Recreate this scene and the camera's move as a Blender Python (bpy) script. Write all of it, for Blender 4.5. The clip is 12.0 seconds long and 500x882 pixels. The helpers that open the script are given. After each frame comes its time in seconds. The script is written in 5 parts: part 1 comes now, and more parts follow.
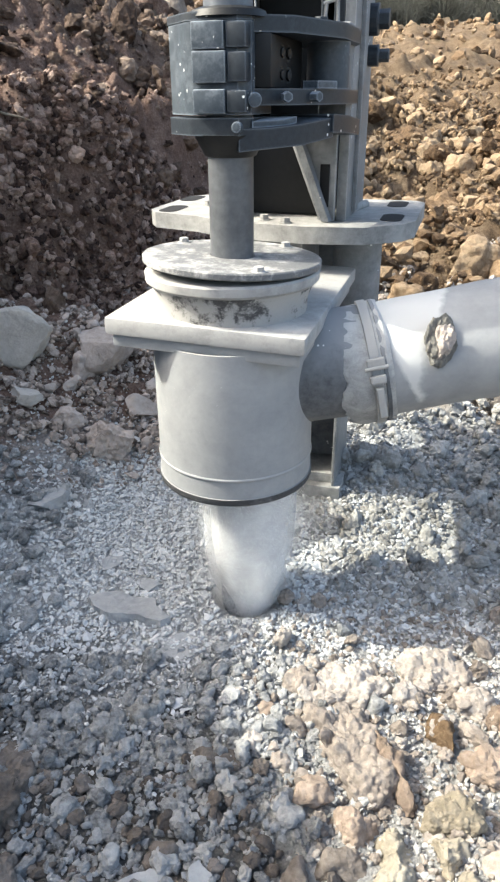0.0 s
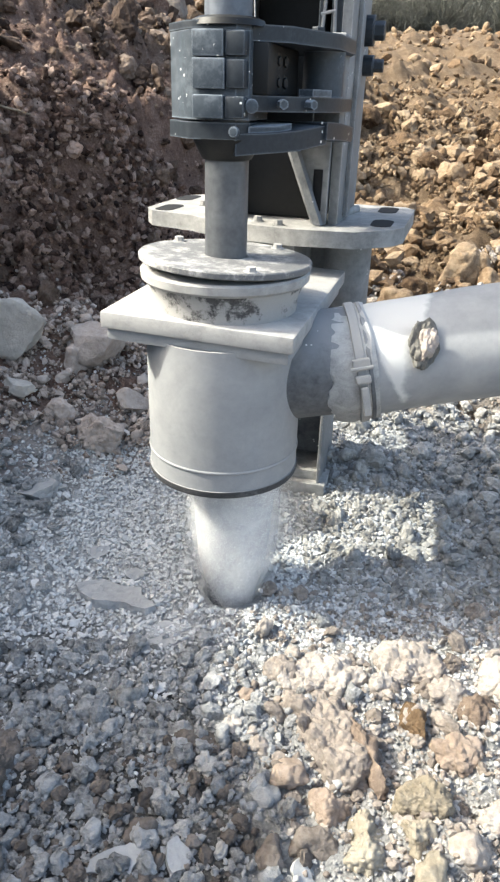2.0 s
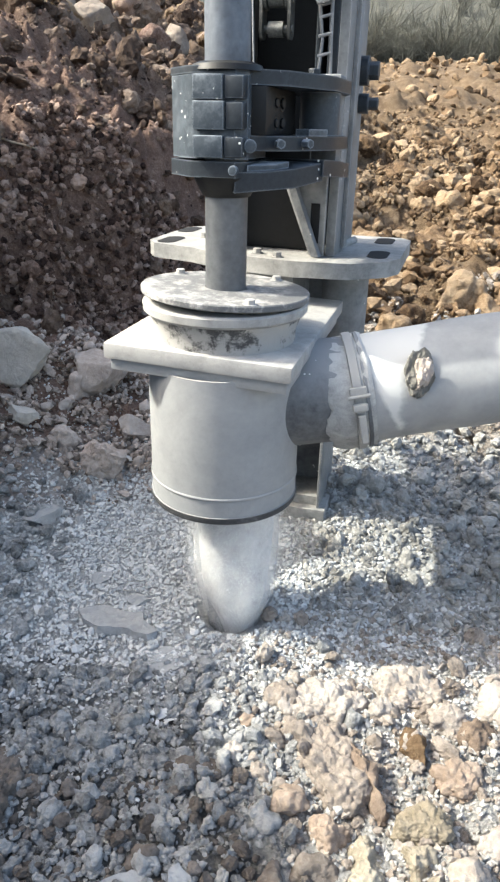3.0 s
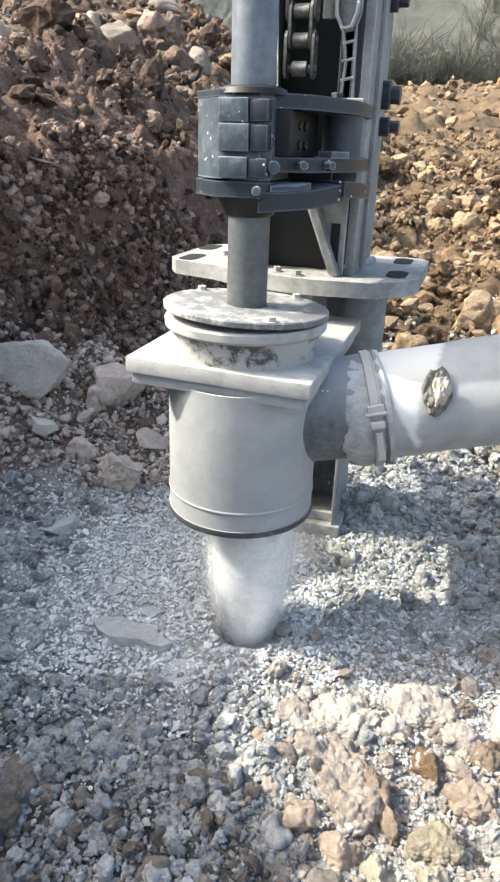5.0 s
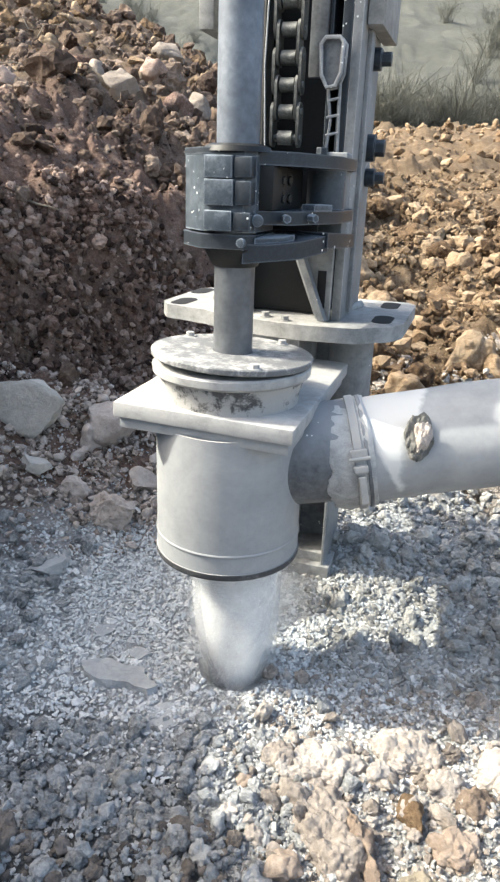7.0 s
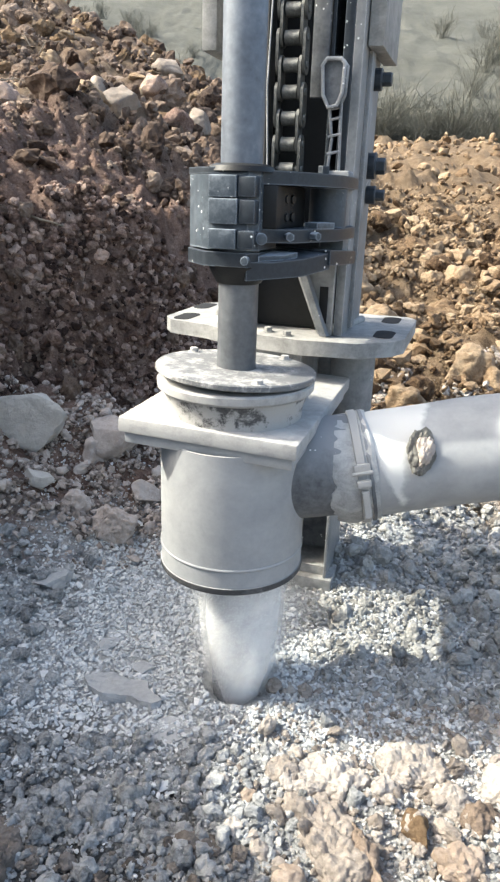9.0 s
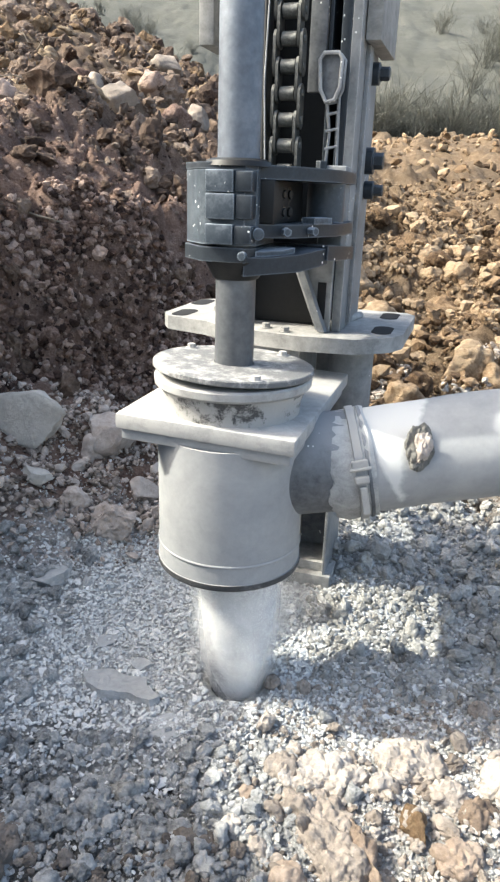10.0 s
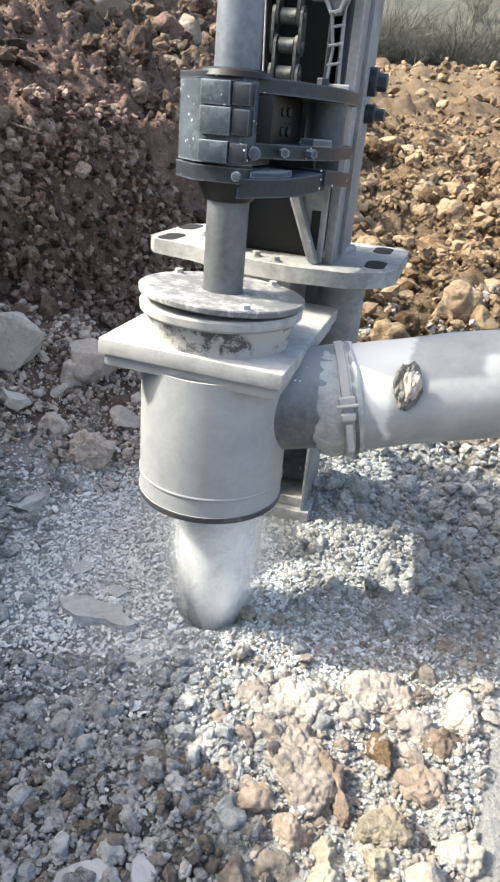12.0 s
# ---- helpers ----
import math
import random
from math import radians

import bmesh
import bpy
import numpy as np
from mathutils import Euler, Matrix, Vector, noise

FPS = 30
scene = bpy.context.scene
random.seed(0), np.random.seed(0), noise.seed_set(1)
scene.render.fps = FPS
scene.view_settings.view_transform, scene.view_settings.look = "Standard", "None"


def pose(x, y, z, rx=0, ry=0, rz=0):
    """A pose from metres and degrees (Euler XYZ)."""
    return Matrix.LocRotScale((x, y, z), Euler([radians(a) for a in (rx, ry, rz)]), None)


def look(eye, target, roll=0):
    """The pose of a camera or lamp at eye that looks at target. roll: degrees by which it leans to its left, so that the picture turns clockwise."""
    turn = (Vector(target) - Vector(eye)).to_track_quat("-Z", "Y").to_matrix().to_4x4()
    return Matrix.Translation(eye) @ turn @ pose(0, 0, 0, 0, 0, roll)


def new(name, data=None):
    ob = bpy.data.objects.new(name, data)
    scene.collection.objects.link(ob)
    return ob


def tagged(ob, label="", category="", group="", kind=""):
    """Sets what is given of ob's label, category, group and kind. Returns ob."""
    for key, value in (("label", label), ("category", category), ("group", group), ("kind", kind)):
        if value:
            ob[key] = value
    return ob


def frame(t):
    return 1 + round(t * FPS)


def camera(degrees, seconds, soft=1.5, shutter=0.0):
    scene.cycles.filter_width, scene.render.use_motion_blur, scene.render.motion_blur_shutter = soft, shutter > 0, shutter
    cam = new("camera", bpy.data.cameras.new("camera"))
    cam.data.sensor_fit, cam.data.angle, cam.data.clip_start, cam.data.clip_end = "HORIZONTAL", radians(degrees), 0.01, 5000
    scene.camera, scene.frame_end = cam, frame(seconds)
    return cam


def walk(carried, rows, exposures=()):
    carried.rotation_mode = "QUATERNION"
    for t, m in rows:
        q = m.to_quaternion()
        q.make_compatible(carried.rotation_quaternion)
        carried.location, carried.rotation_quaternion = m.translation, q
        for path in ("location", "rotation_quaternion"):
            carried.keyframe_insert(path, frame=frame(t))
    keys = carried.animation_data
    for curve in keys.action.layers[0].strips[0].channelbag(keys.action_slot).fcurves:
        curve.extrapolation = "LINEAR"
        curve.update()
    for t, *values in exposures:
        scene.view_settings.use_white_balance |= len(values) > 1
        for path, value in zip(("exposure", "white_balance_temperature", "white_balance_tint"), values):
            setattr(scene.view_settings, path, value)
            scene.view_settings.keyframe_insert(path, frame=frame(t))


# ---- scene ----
cam = camera(39.9, 12.0, soft=2.3)
PATH = [
    (0, (0.053, -1.235, 1.007), (0.018, 0.556, 0.118), -0.4),
    (0.5, (0.044, -1.245, 1.013), (0.036, 0.56, 0.15), 0.6),
    (1, (0.043, -1.257, 1.009), (0.076, 0.537, 0.125), 2.2),
    (1.5, (0.044, -1.26, 1.006), (0.067, 0.519, 0.093), 2.2),
    (2, (0.054, -1.276, 1.017), (0.054, 0.515, 0.127), 1.7),
    (2.5, (0.057, -1.284, 1.026), (0.057, 0.519, 0.16), 1.3),
    (3, (0.058, -1.295, 1.035), (0.05, 0.524, 0.206), 1.4),
    (4.8, (0.036, -1.308, 1.036), (-0.013, 0.523, 0.234), 2.6),
    (5, (0.049, -1.31, 1.038), (0.002, 0.529, 0.251), 2.0),
    (5.5, (0.066, -1.306, 1.043), (0.03, 0.538, 0.269), 0.9),
    (6, (0.072, -1.308, 1.051), (0.028, 0.545, 0.299), 0.2),
    (6.5, (0.079, -1.312, 1.061), (0.032, 0.55, 0.331), 1.3),
    (7, (0.079, -1.319, 1.067), (0.024, 0.554, 0.367), 2.1),
    (7.2, (0.075, -1.323, 1.071), (0.011, 0.554, 0.384), 2.4),
    (9, (0.07, -1.328, 1.077), (0.016, 0.556, 0.408), 2.0),
    (9.5, (0.072, -1.326, 1.076), (0.019, 0.555, 0.398), 2.0),
    (10, (0.074, -1.325, 1.074), (0.021, 0.557, 0.397), 1.9),
    (10.5, (0.075, -1.321, 1.073), (0.031, 0.56, 0.394), 2.0),
    (11, (0.072, -1.316, 1.069), (0.039, 0.56, 0.378), 2.1),
    (11.2, (0.072, -1.301, 1.052), (0.051, 0.571, 0.346), 2.8),
    (11.3, (0.067, -1.302, 1.052), (0.056, 0.557, 0.315), 3.8),
    (11.4, (0.059, -1.31, 1.057), (0.058, 0.526, 0.265), 5.4),
    (11.5, (0.058, -1.294, 1.051), (0.047, 0.52, 0.209), 6.4),
    (12, (0.062, -1.304, 1.059), (0.083, 0.508, 0.213), 5.1),
]
walk(cam, [(t, look(eye, target, roll)) for t, eye, target, roll in PATH],
     exposures=((0, 1.91, 6780, 3), (3.2, 1.91, 6780, 3), (4.8, 1.97, 6780, 3), (12, 1.97, 6780, 3)))

# ---- world, sun, exposure ----
SUN_EL, SUN_TO = radians(43), Vector((-0.9992, 0.04, 0))
sun = new("sun", bpy.data.lights.new("sun", "SUN"))
sun.data.energy, sun.data.angle, sun.data.color = 2.1, radians(0.6), (1.0, 0.975, 0.93)
sun.matrix_world = look(SUN_TO * math.cos(SUN_EL) * 20 + Vector((0, 0, math.sin(SUN_EL) * 20)), (0, 0, 0))
world = bpy.data.worlds.new("sky")
scene.world = world
world.use_nodes = True
sky = world.node_tree.nodes.new("ShaderNodeTexSky")
sky.sky_type, sky.sun_disc = "NISHITA", False
sky.sun_elevation, sky.sun_rotation = SUN_EL, radians(272.3)
sky.air_density, sky.dust_density = 0.85, 5.0
world.node_tree.links.new(sky.outputs[0], world.node_tree.nodes["Background"].inputs[0])
world.node_tree.nodes["Background"].inputs[1].default_value = 0.145


# ---- materials ----
class Nodes:
    """A short way to write node materials."""

    def __init__(self, name):
        self.m = bpy.data.materials.new(name)
        self.m.use_nodes = True
        self.t = self.m.node_tree
        self.b = self.t.nodes["Principled BSDF"]
        self.b.inputs["Specular IOR Level"].default_value = 0.3

    def n(self, kind, **inputs):
        node = self.t.nodes.new("ShaderNode" + kind)
        for k, v in inputs.items():
            key = k.replace("_", " ")
            if isinstance(v, bpy.types.NodeSocket):
                self.t.links.new(v, node.inputs[key])
            else:
                node.inputs[key].default_value = v
        return node

    def coords(self, world_space=True):
        if world_space:
            return self.n("NewGeometry").outputs["Position"]
        return self.n("TexCoord").outputs["Object"]

    def noise(self, co, scale, detail=4.0, rough=0.6, dist=0.0):
        node = self.n("TexNoise", Scale=scale, Detail=detail, Roughness=rough, Distortion=dist)
        self.t.links.new(co, node.inputs["Vector"])
        return node.outputs["Fac"]

    def ramp(self, fac, stops):
        node = self.n("ValToRGB")
        self.t.links.new(fac, node.inputs["Fac"])
        els = node.color_ramp.elements
        while len(els) < len(stops):
            els.new(0.5)
        for e, (p, c) in zip(els, stops):
            e.position, e.color = p, (*c, 1) if len(c) == 3 else c
        return node.outputs["Color"]

    def mix(self, fac, a, b):
        node = self.t.nodes.new("ShaderNodeMix")
        node.data_type = "RGBA"
        for sock, v in ((node.inputs[0], fac), (node.inputs[6], a), (node.inputs[7], b)):
            if isinstance(v, bpy.types.NodeSocket):
                self.t.links.new(v, sock)
            else:
                sock.default_value = v if isinstance(v, (int, float)) else (*v, 1)
        return node.outputs[2]

    def math(self, op, a, b=0.0, clamp=False):
        node = self.t.nodes.new("ShaderNodeMath")
        node.operation, node.use_clamp = op, clamp
        for sock, v in zip(node.inputs, (a, b)):
            if isinstance(v, bpy.types.NodeSocket):
                self.t.links.new(v, sock)
            else:
                sock.default_value = v
        return node.outputs[0]

    def done(self, color, rough=0.9, bump=None, strength=0.3, distance=0.01, metal=0.0):
        if isinstance(color, bpy.types.NodeSocket):
            self.t.links.new(color, self.b.inputs["Base Color"])
        else:
            self.b.inputs["Base Color"].default_value = (*color, 1)
        if isinstance(rough, bpy.types.NodeSocket):
            self.t.links.new(rough, self.b.inputs["Roughness"])
        else:
            self.b.inputs["Roughness"].default_value = rough
        self.b.inputs["Metallic"].default_value = metal
        if bump is not None:
            node = self.n("Bump", Strength=strength, Distance=distance, Height=bump)
            self.t.links.new(node.outputs[0], self.b.inputs["Normal"])
        return self.m


def grain(name, dark, mid, light, scale=60.0, rough=0.95, strength=0.5, distance=0.004, island=0.0):
    """Stone or soil: three tones in two scales of noise; island: how far each stone differs."""
    k = Nodes(name)
    co = k.coords()
    big, fine = k.noise(co, scale * 0.12, 3), k.noise(co, scale, 6, 0.7)
    f = k.math("ADD", k.math("MULTIPLY", big, 0.45), k.math("MULTIPLY", fine, 0.55))
    if island:
        r = k.n("NewGeometry").outputs["Random Per Island"]
        f = k.math("ADD", f, k.math("MULTIPLY", k.math("SUBTRACT", r, 0.5), island))
    c = k.ramp(f, ((0.28, dark), (0.5, mid), (0.72, light)))
    return k.done(c, rough, fine, strength, distance)


def dusty(name, paint, dust, amount=0.5, scale=9.0, rough=0.55, metal=0.0, up=0.6, specks=0.0, worn=0.0):
    """Painted or bare steel under a coat of rock dust, thicker on faces that look up."""
    k = Nodes(name)
    co = k.coords(False)
    a, b = k.noise(co, scale, 6, 0.65, 0.4), k.noise(co, scale * 9, 5, 0.7)
    nz = k.n("SeparateXYZ", Vector=k.n("NewGeometry").outputs["Normal"]).outputs["Z"]
    f = k.math("ADD", k.math("MULTIPLY", a, 0.7), k.math("MULTIPLY", b, 0.3))
    f = k.math("ADD", f, amount - 0.5)
    f = k.math("ADD", f, k.math("MULTIPLY", k.math("MAXIMUM", nz, 0.0), up))
    f = k.n("MapRange", Value=f, From_Min=0.32, From_Max=0.72).outputs["Result"]
    c = k.mix(f, paint, dust)
    c = k.mix(k.math("MULTIPLY", b, 0.35), c, tuple(x * 0.72 for x in dust))
    if worn:
        # paint rubbed off and dust caught along the edges
        soft = k.n("Bevel", Radius=0.005)
        soft.samples = 4
        dot = k.t.nodes.new("ShaderNodeVectorMath")
        dot.operation = "DOT_PRODUCT"
        k.t.links.new(soft.outputs[0], dot.inputs[0])
        k.t.links.new(k.n("NewGeometry").outputs["True Normal"], dot.inputs[1])
        rub = k.math("ADD", k.math("SUBTRACT", 1.0, dot.outputs["Value"]), k.math("MULTIPLY", k.math("SUBTRACT", a, 0.55), 0.25))
        rub = k.n("MapRange", Value=rub, From_Min=0.04, From_Max=0.16, To_Max=worn).outputs["Result"]
        c = k.mix(rub, c, tuple(min(0.6, x * 1.5) for x in dust))
    if specks:
        v = k.n("TexVoronoi", Scale=70.0)
        k.t.links.new(co, v.inputs["Vector"])
        s = k.math("LESS_THAN", v.outputs["Distance"], 0.16)
        s = k.math("MULTIPLY", s, k.math("GREATER_THAN", a, 0.62 - specks))
        c = k.mix(s, c, (0.75, 0.75, 0.73))
    r = k.n("MapRange", Value=f, To_Min=rough, To_Max=0.95).outputs["Result"]
    return k.done(c, r, k.math("ADD", k.math("MULTIPLY", f, 0.6), b), 0.25, 0.002, metal)


def patchy(name, dark, dust, cover, scale, soft=0.06, rough=0.6):
    """Dust rubbed or flaked off in ragged patches that show the dark steel below."""
    k = Nodes(name)
    co = k.coords(False)
    a, b = k.noise(co, scale, 8, 0.78, 0.15), k.noise(co, scale * 0.28, 4, 0.6, 0.3)
    grit = k.noise(co, scale * 8, 4, 0.7)
    f = k.math("ADD", k.math("MULTIPLY", a, 0.6), k.math("MULTIPLY", b, 0.4))
    f = k.n("MapRange", Value=f, From_Min=cover - soft, From_Max=cover + soft).outputs["Result"]
    c = k.mix(f, dark, dust)
    c = k.mix(k.math("MULTIPLY", grit, 0.45), c, tuple(x * 0.66 for x in dust))
    return k.done(c, k.n("MapRange", Value=f, To_Min=rough, To_Max=0.95).outputs["Result"], k.math("ADD", f, grit), 0.35, 0.0015)


m_hood = dusty("hood_steel", (0.20, 0.208, 0.218), (0.385, 0.388, 0.388), 0.53, 6.0, 0.6, up=0.3)
m_plate = patchy("dusty_plate", (0.22, 0.22, 0.216), (0.42, 0.412, 0.397), 0.44, 22.0, 0.09)
m_lid = patchy("lid_steel", (0.085, 0.09, 0.097), (0.43, 0.422, 0.406), 0.53, 42.0, 0.06)
m_flange = patchy("flange_steel", (0.13, 0.13, 0.127), (0.37, 0.363, 0.347), 0.47, 24.0, 0.10)
m_neck = patchy("neck_steel", (0.022, 0.022, 0.024), (0.40, 0.39, 0.373), 0.475, 30.0, 0.03)
m_paint = dusty("dark_blue_paint", (0.007, 0.011, 0.016), (0.13, 0.15, 0.175), 0.08, 14.0, 0.42, up=0.40, specks=0.05, worn=0.55)
m_jaw = dusty("jaw_steel", (0.024, 0.034, 0.045), (0.25, 0.285, 0.325), 0.33, 10.0, 0.40, up=0.45, specks=0.10, worn=0.55)
# near-black; inside the mast it also carries the recess's shade
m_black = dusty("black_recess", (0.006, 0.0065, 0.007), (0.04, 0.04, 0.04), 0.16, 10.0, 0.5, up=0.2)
m_mast = dusty("mast_steel", (0.060, 0.066, 0.073), (0.36, 0.362, 0.36), 0.50, 7.0, 0.42, up=0.35, specks=0.04, worn=0.7)
m_chain = dusty("greasy_chain", (0.04, 0.041, 0.04), (0.31, 0.308, 0.285), 0.32, 40.0, 0.35, metal=0.4, up=0.3)
def rod_material():
    k = Nodes("rod_steel")
    co = k.coords(False)
    z = k.n("SeparateXYZ", Vector=co).outputs["Z"]
    a, b = k.noise(co, 8, 5, 0.6), k.noise(co, 70, 4)
    f = k.math("ADD", k.math("MULTIPLY", a, 0.6), k.math("MULTIPLY", b, 0.4))
    high = k.ramp(f, ((0.3, (0.075, 0.085, 0.102)), (0.5, (0.128, 0.145, 0.172)), (0.7, (0.20, 0.222, 0.256))))
    low = k.ramp(f, ((0.3, (0.070, 0.075, 0.082)), (0.5, (0.115, 0.121, 0.13)), (0.7, (0.17, 0.176, 0.185))))
    # darker tone low on the rod, lighter above the clamp
    high_part = k.n("MapRange", Value=k.math("ADD", z, k.math("MULTIPLY", a, 0.08)), From_Min=1.10, From_Max=1.22).outputs["Result"]
    return k.done(k.mix(high_part, low, high), 0.42, b, 0.15, 0.001, 0.25)


m_rod = rod_material()
def duct_material():
    k = Nodes("grey_duct")
    co = k.coords(False)
    xyz = k.n("SeparateXYZ", Vector=co)
    x, z = xyz.outputs["X"], xyz.outputs["Z"]
    a, b = k.noise(co, 6, 5, 0.6), k.noise(co, 26, 6, 0.7)
    body = k.ramp(k.math("ADD", k.math("MULTIPLY", a, 0.65), k.math("MULTIPLY", b, 0.35)), ((0.3, (0.19, 0.20, 0.21)), (0.5, (0.285, 0.29, 0.296)), (0.7, (0.37, 0.372, 0.373))))
    edge = k.math("ADD", x, k.math("MULTIPLY", k.math("SUBTRACT", a, 0.5), 0.16))
    edge = k.math("SUBTRACT", edge, k.math("MULTIPLY", z, 0.25))
    # pale patch by the cuff: peeled paint, with a sunlit patch painted in
    flake = k.n("MapRange", Value=edge, From_Min=0.108, From_Max=0.092).outputs["Result"]
    wedge = k.math("ADD", k.math("MULTIPLY", x, 1.7), k.math("MULTIPLY", b, 0.04))
    low = k.n("MapRange", Value=k.math("ADD", z, wedge), From_Min=0.122, From_Max=0.136).outputs["Result"]
    c = k.mix(k.math("MULTIPLY", flake, low), body, (0.55, 0.55, 0.535))
    return k.done(c, 0.8, k.math("ADD", b, flake), 0.3, 0.002)


m_pipe = duct_material()
m_cuff = dusty("cuff_sheet", (0.15, 0.153, 0.155), (0.50, 0.50, 0.488), 0.50, 30.0, 0.5, up=0.2)
m_stub = dusty("stub_steel", (0.045, 0.050, 0.058), (0.26, 0.268, 0.278), 0.44, 9.0, 0.5, up=0.4, specks=0.07)
m_band = dusty("galvanised_band", (0.22, 0.22, 0.215), (0.52, 0.51, 0.49), 0.50, 18.0, 0.35, metal=0.5, up=0.3)
m_rubber = dusty("black_rubber", (0.02, 0.021, 0.023), (0.30, 0.30, 0.30), 0.30, 20.0, 0.7)
m_twig = grain("grey_twigs", (0.060, 0.062, 0.052), (0.105, 0.106, 0.091), (0.165, 0.164, 0.143), 8, 1.0, 0.2, 0.01, 0.3)
m_cut = grain("rock_cuttings", (0.37, 0.373, 0.373), (0.555, 0.558, 0.553), (0.68, 0.68, 0.672), 90, 0.95, 0.7, 0.004, 0.17)
m_dark = grain("grey_gravel", (0.065, 0.065, 0.065), (0.315, 0.317, 0.315), (0.51, 0.51, 0.504), 90, 0.95, 1.0, 0.010, 0.18)
m_white = grain("chalky_crumbs", (0.24, 0.234, 0.224), (0.365, 0.358, 0.346), (0.49, 0.485, 0.472), 90, 0.95, 0.8, 0.006, 0.24)
m_brown = grain("brown_clods", (0.035, 0.020, 0.016), (0.210, 0.134, 0.104), (0.48, 0.36, 0.297), 70, 1.0, 1.0, 0.025, 0.48)
m_ochre = grain("ochre_clods", (0.060, 0.036, 0.020), (0.205, 0.136, 0.080), (0.385, 0.292, 0.196), 45, 1.0, 1.0, 0.025, 0.36)
m_yellow = grain("yellow_clods", (0.11, 0.092, 0.066), (0.245, 0.211, 0.160), (0.38, 0.345, 0.282), 70, 1.0, 0.9, 0.008, 0.2)
m_umber = grain("umber_clods", (0.105, 0.078, 0.060), (0.245, 0.188, 0.147), (0.40, 0.33, 0.275), 70, 1.0, 0.9, 0.008, 0.24)
m_tan = grain("tan_clods", (0.125, 0.102, 0.085), (0.285, 0.245, 0.212), (0.46, 0.422, 0.385), 80, 1.0, 0.9, 0.008, 0.24)
m_mound = grain("heap_soil", (0.038, 0.024, 0.018), (0.145, 0.100, 0.074), (0.31, 0.24, 0.19), 40, 1.0, 1.0, 0.03, 0.36)
m_side = grain("tan_grey_gravel", (0.12, 0.115, 0.107), (0.32, 0.312, 0.294), (0.49, 0.48, 0.458), 90, 0.95, 0.9, 0.007, 0.22)
# near-black for the shade inside holes that are not cut
m_hole = Nodes("dark_hole").done((0.012, 0.012, 0.013), 0.9)
m_rootbark = grain("dry_stalk", (0.16, 0.13, 0.095), (0.27, 0.225, 0.17), (0.38, 0.33, 0.26), 60, 1.0, 0.5, 0.002)
m_rock = grain("pale_rock", (0.33, 0.305, 0.27), (0.47, 0.442, 0.40), (0.60, 0.57, 0.525), 40, 0.95, 0.9, 0.012)
m_pink = grain("brown_rock", (0.25, 0.21, 0.182), (0.43, 0.375, 0.335), (0.57, 0.515, 0.465), 45, 0.95, 0.9, 0.012)
m_damp = grain("damp_soil", (0.055, 0.046, 0.040), (0.155, 0.131, 0.113), (0.29, 0.255, 0.228), 70, 1.0, 1.0, 0.010, 0.2)
m_rubble = grain("dusty_rubble", (0.085, 0.066, 0.055), (0.39, 0.325, 0.28), (0.57, 0.50, 0.45), 55, 1.0, 0.9, 0.010, 0.34)
m_boulder = grain("brown_boulder", (0.13, 0.105, 0.083), (0.265, 0.22, 0.182), (0.38, 0.33, 0.28), 30, 0.95, 1.0, 0.02)
m_crust = grain("dark_crust", (0.06, 0.058, 0.052), (0.13, 0.125, 0.112), (0.24, 0.23, 0.21), 120, 1.0, 0.8, 0.004)
m_slate = grain("grey_slate", (0.26, 0.262, 0.262), (0.36, 0.362, 0.36), (0.46, 0.46, 0.455), 55, 0.95, 0.9, 0.006)


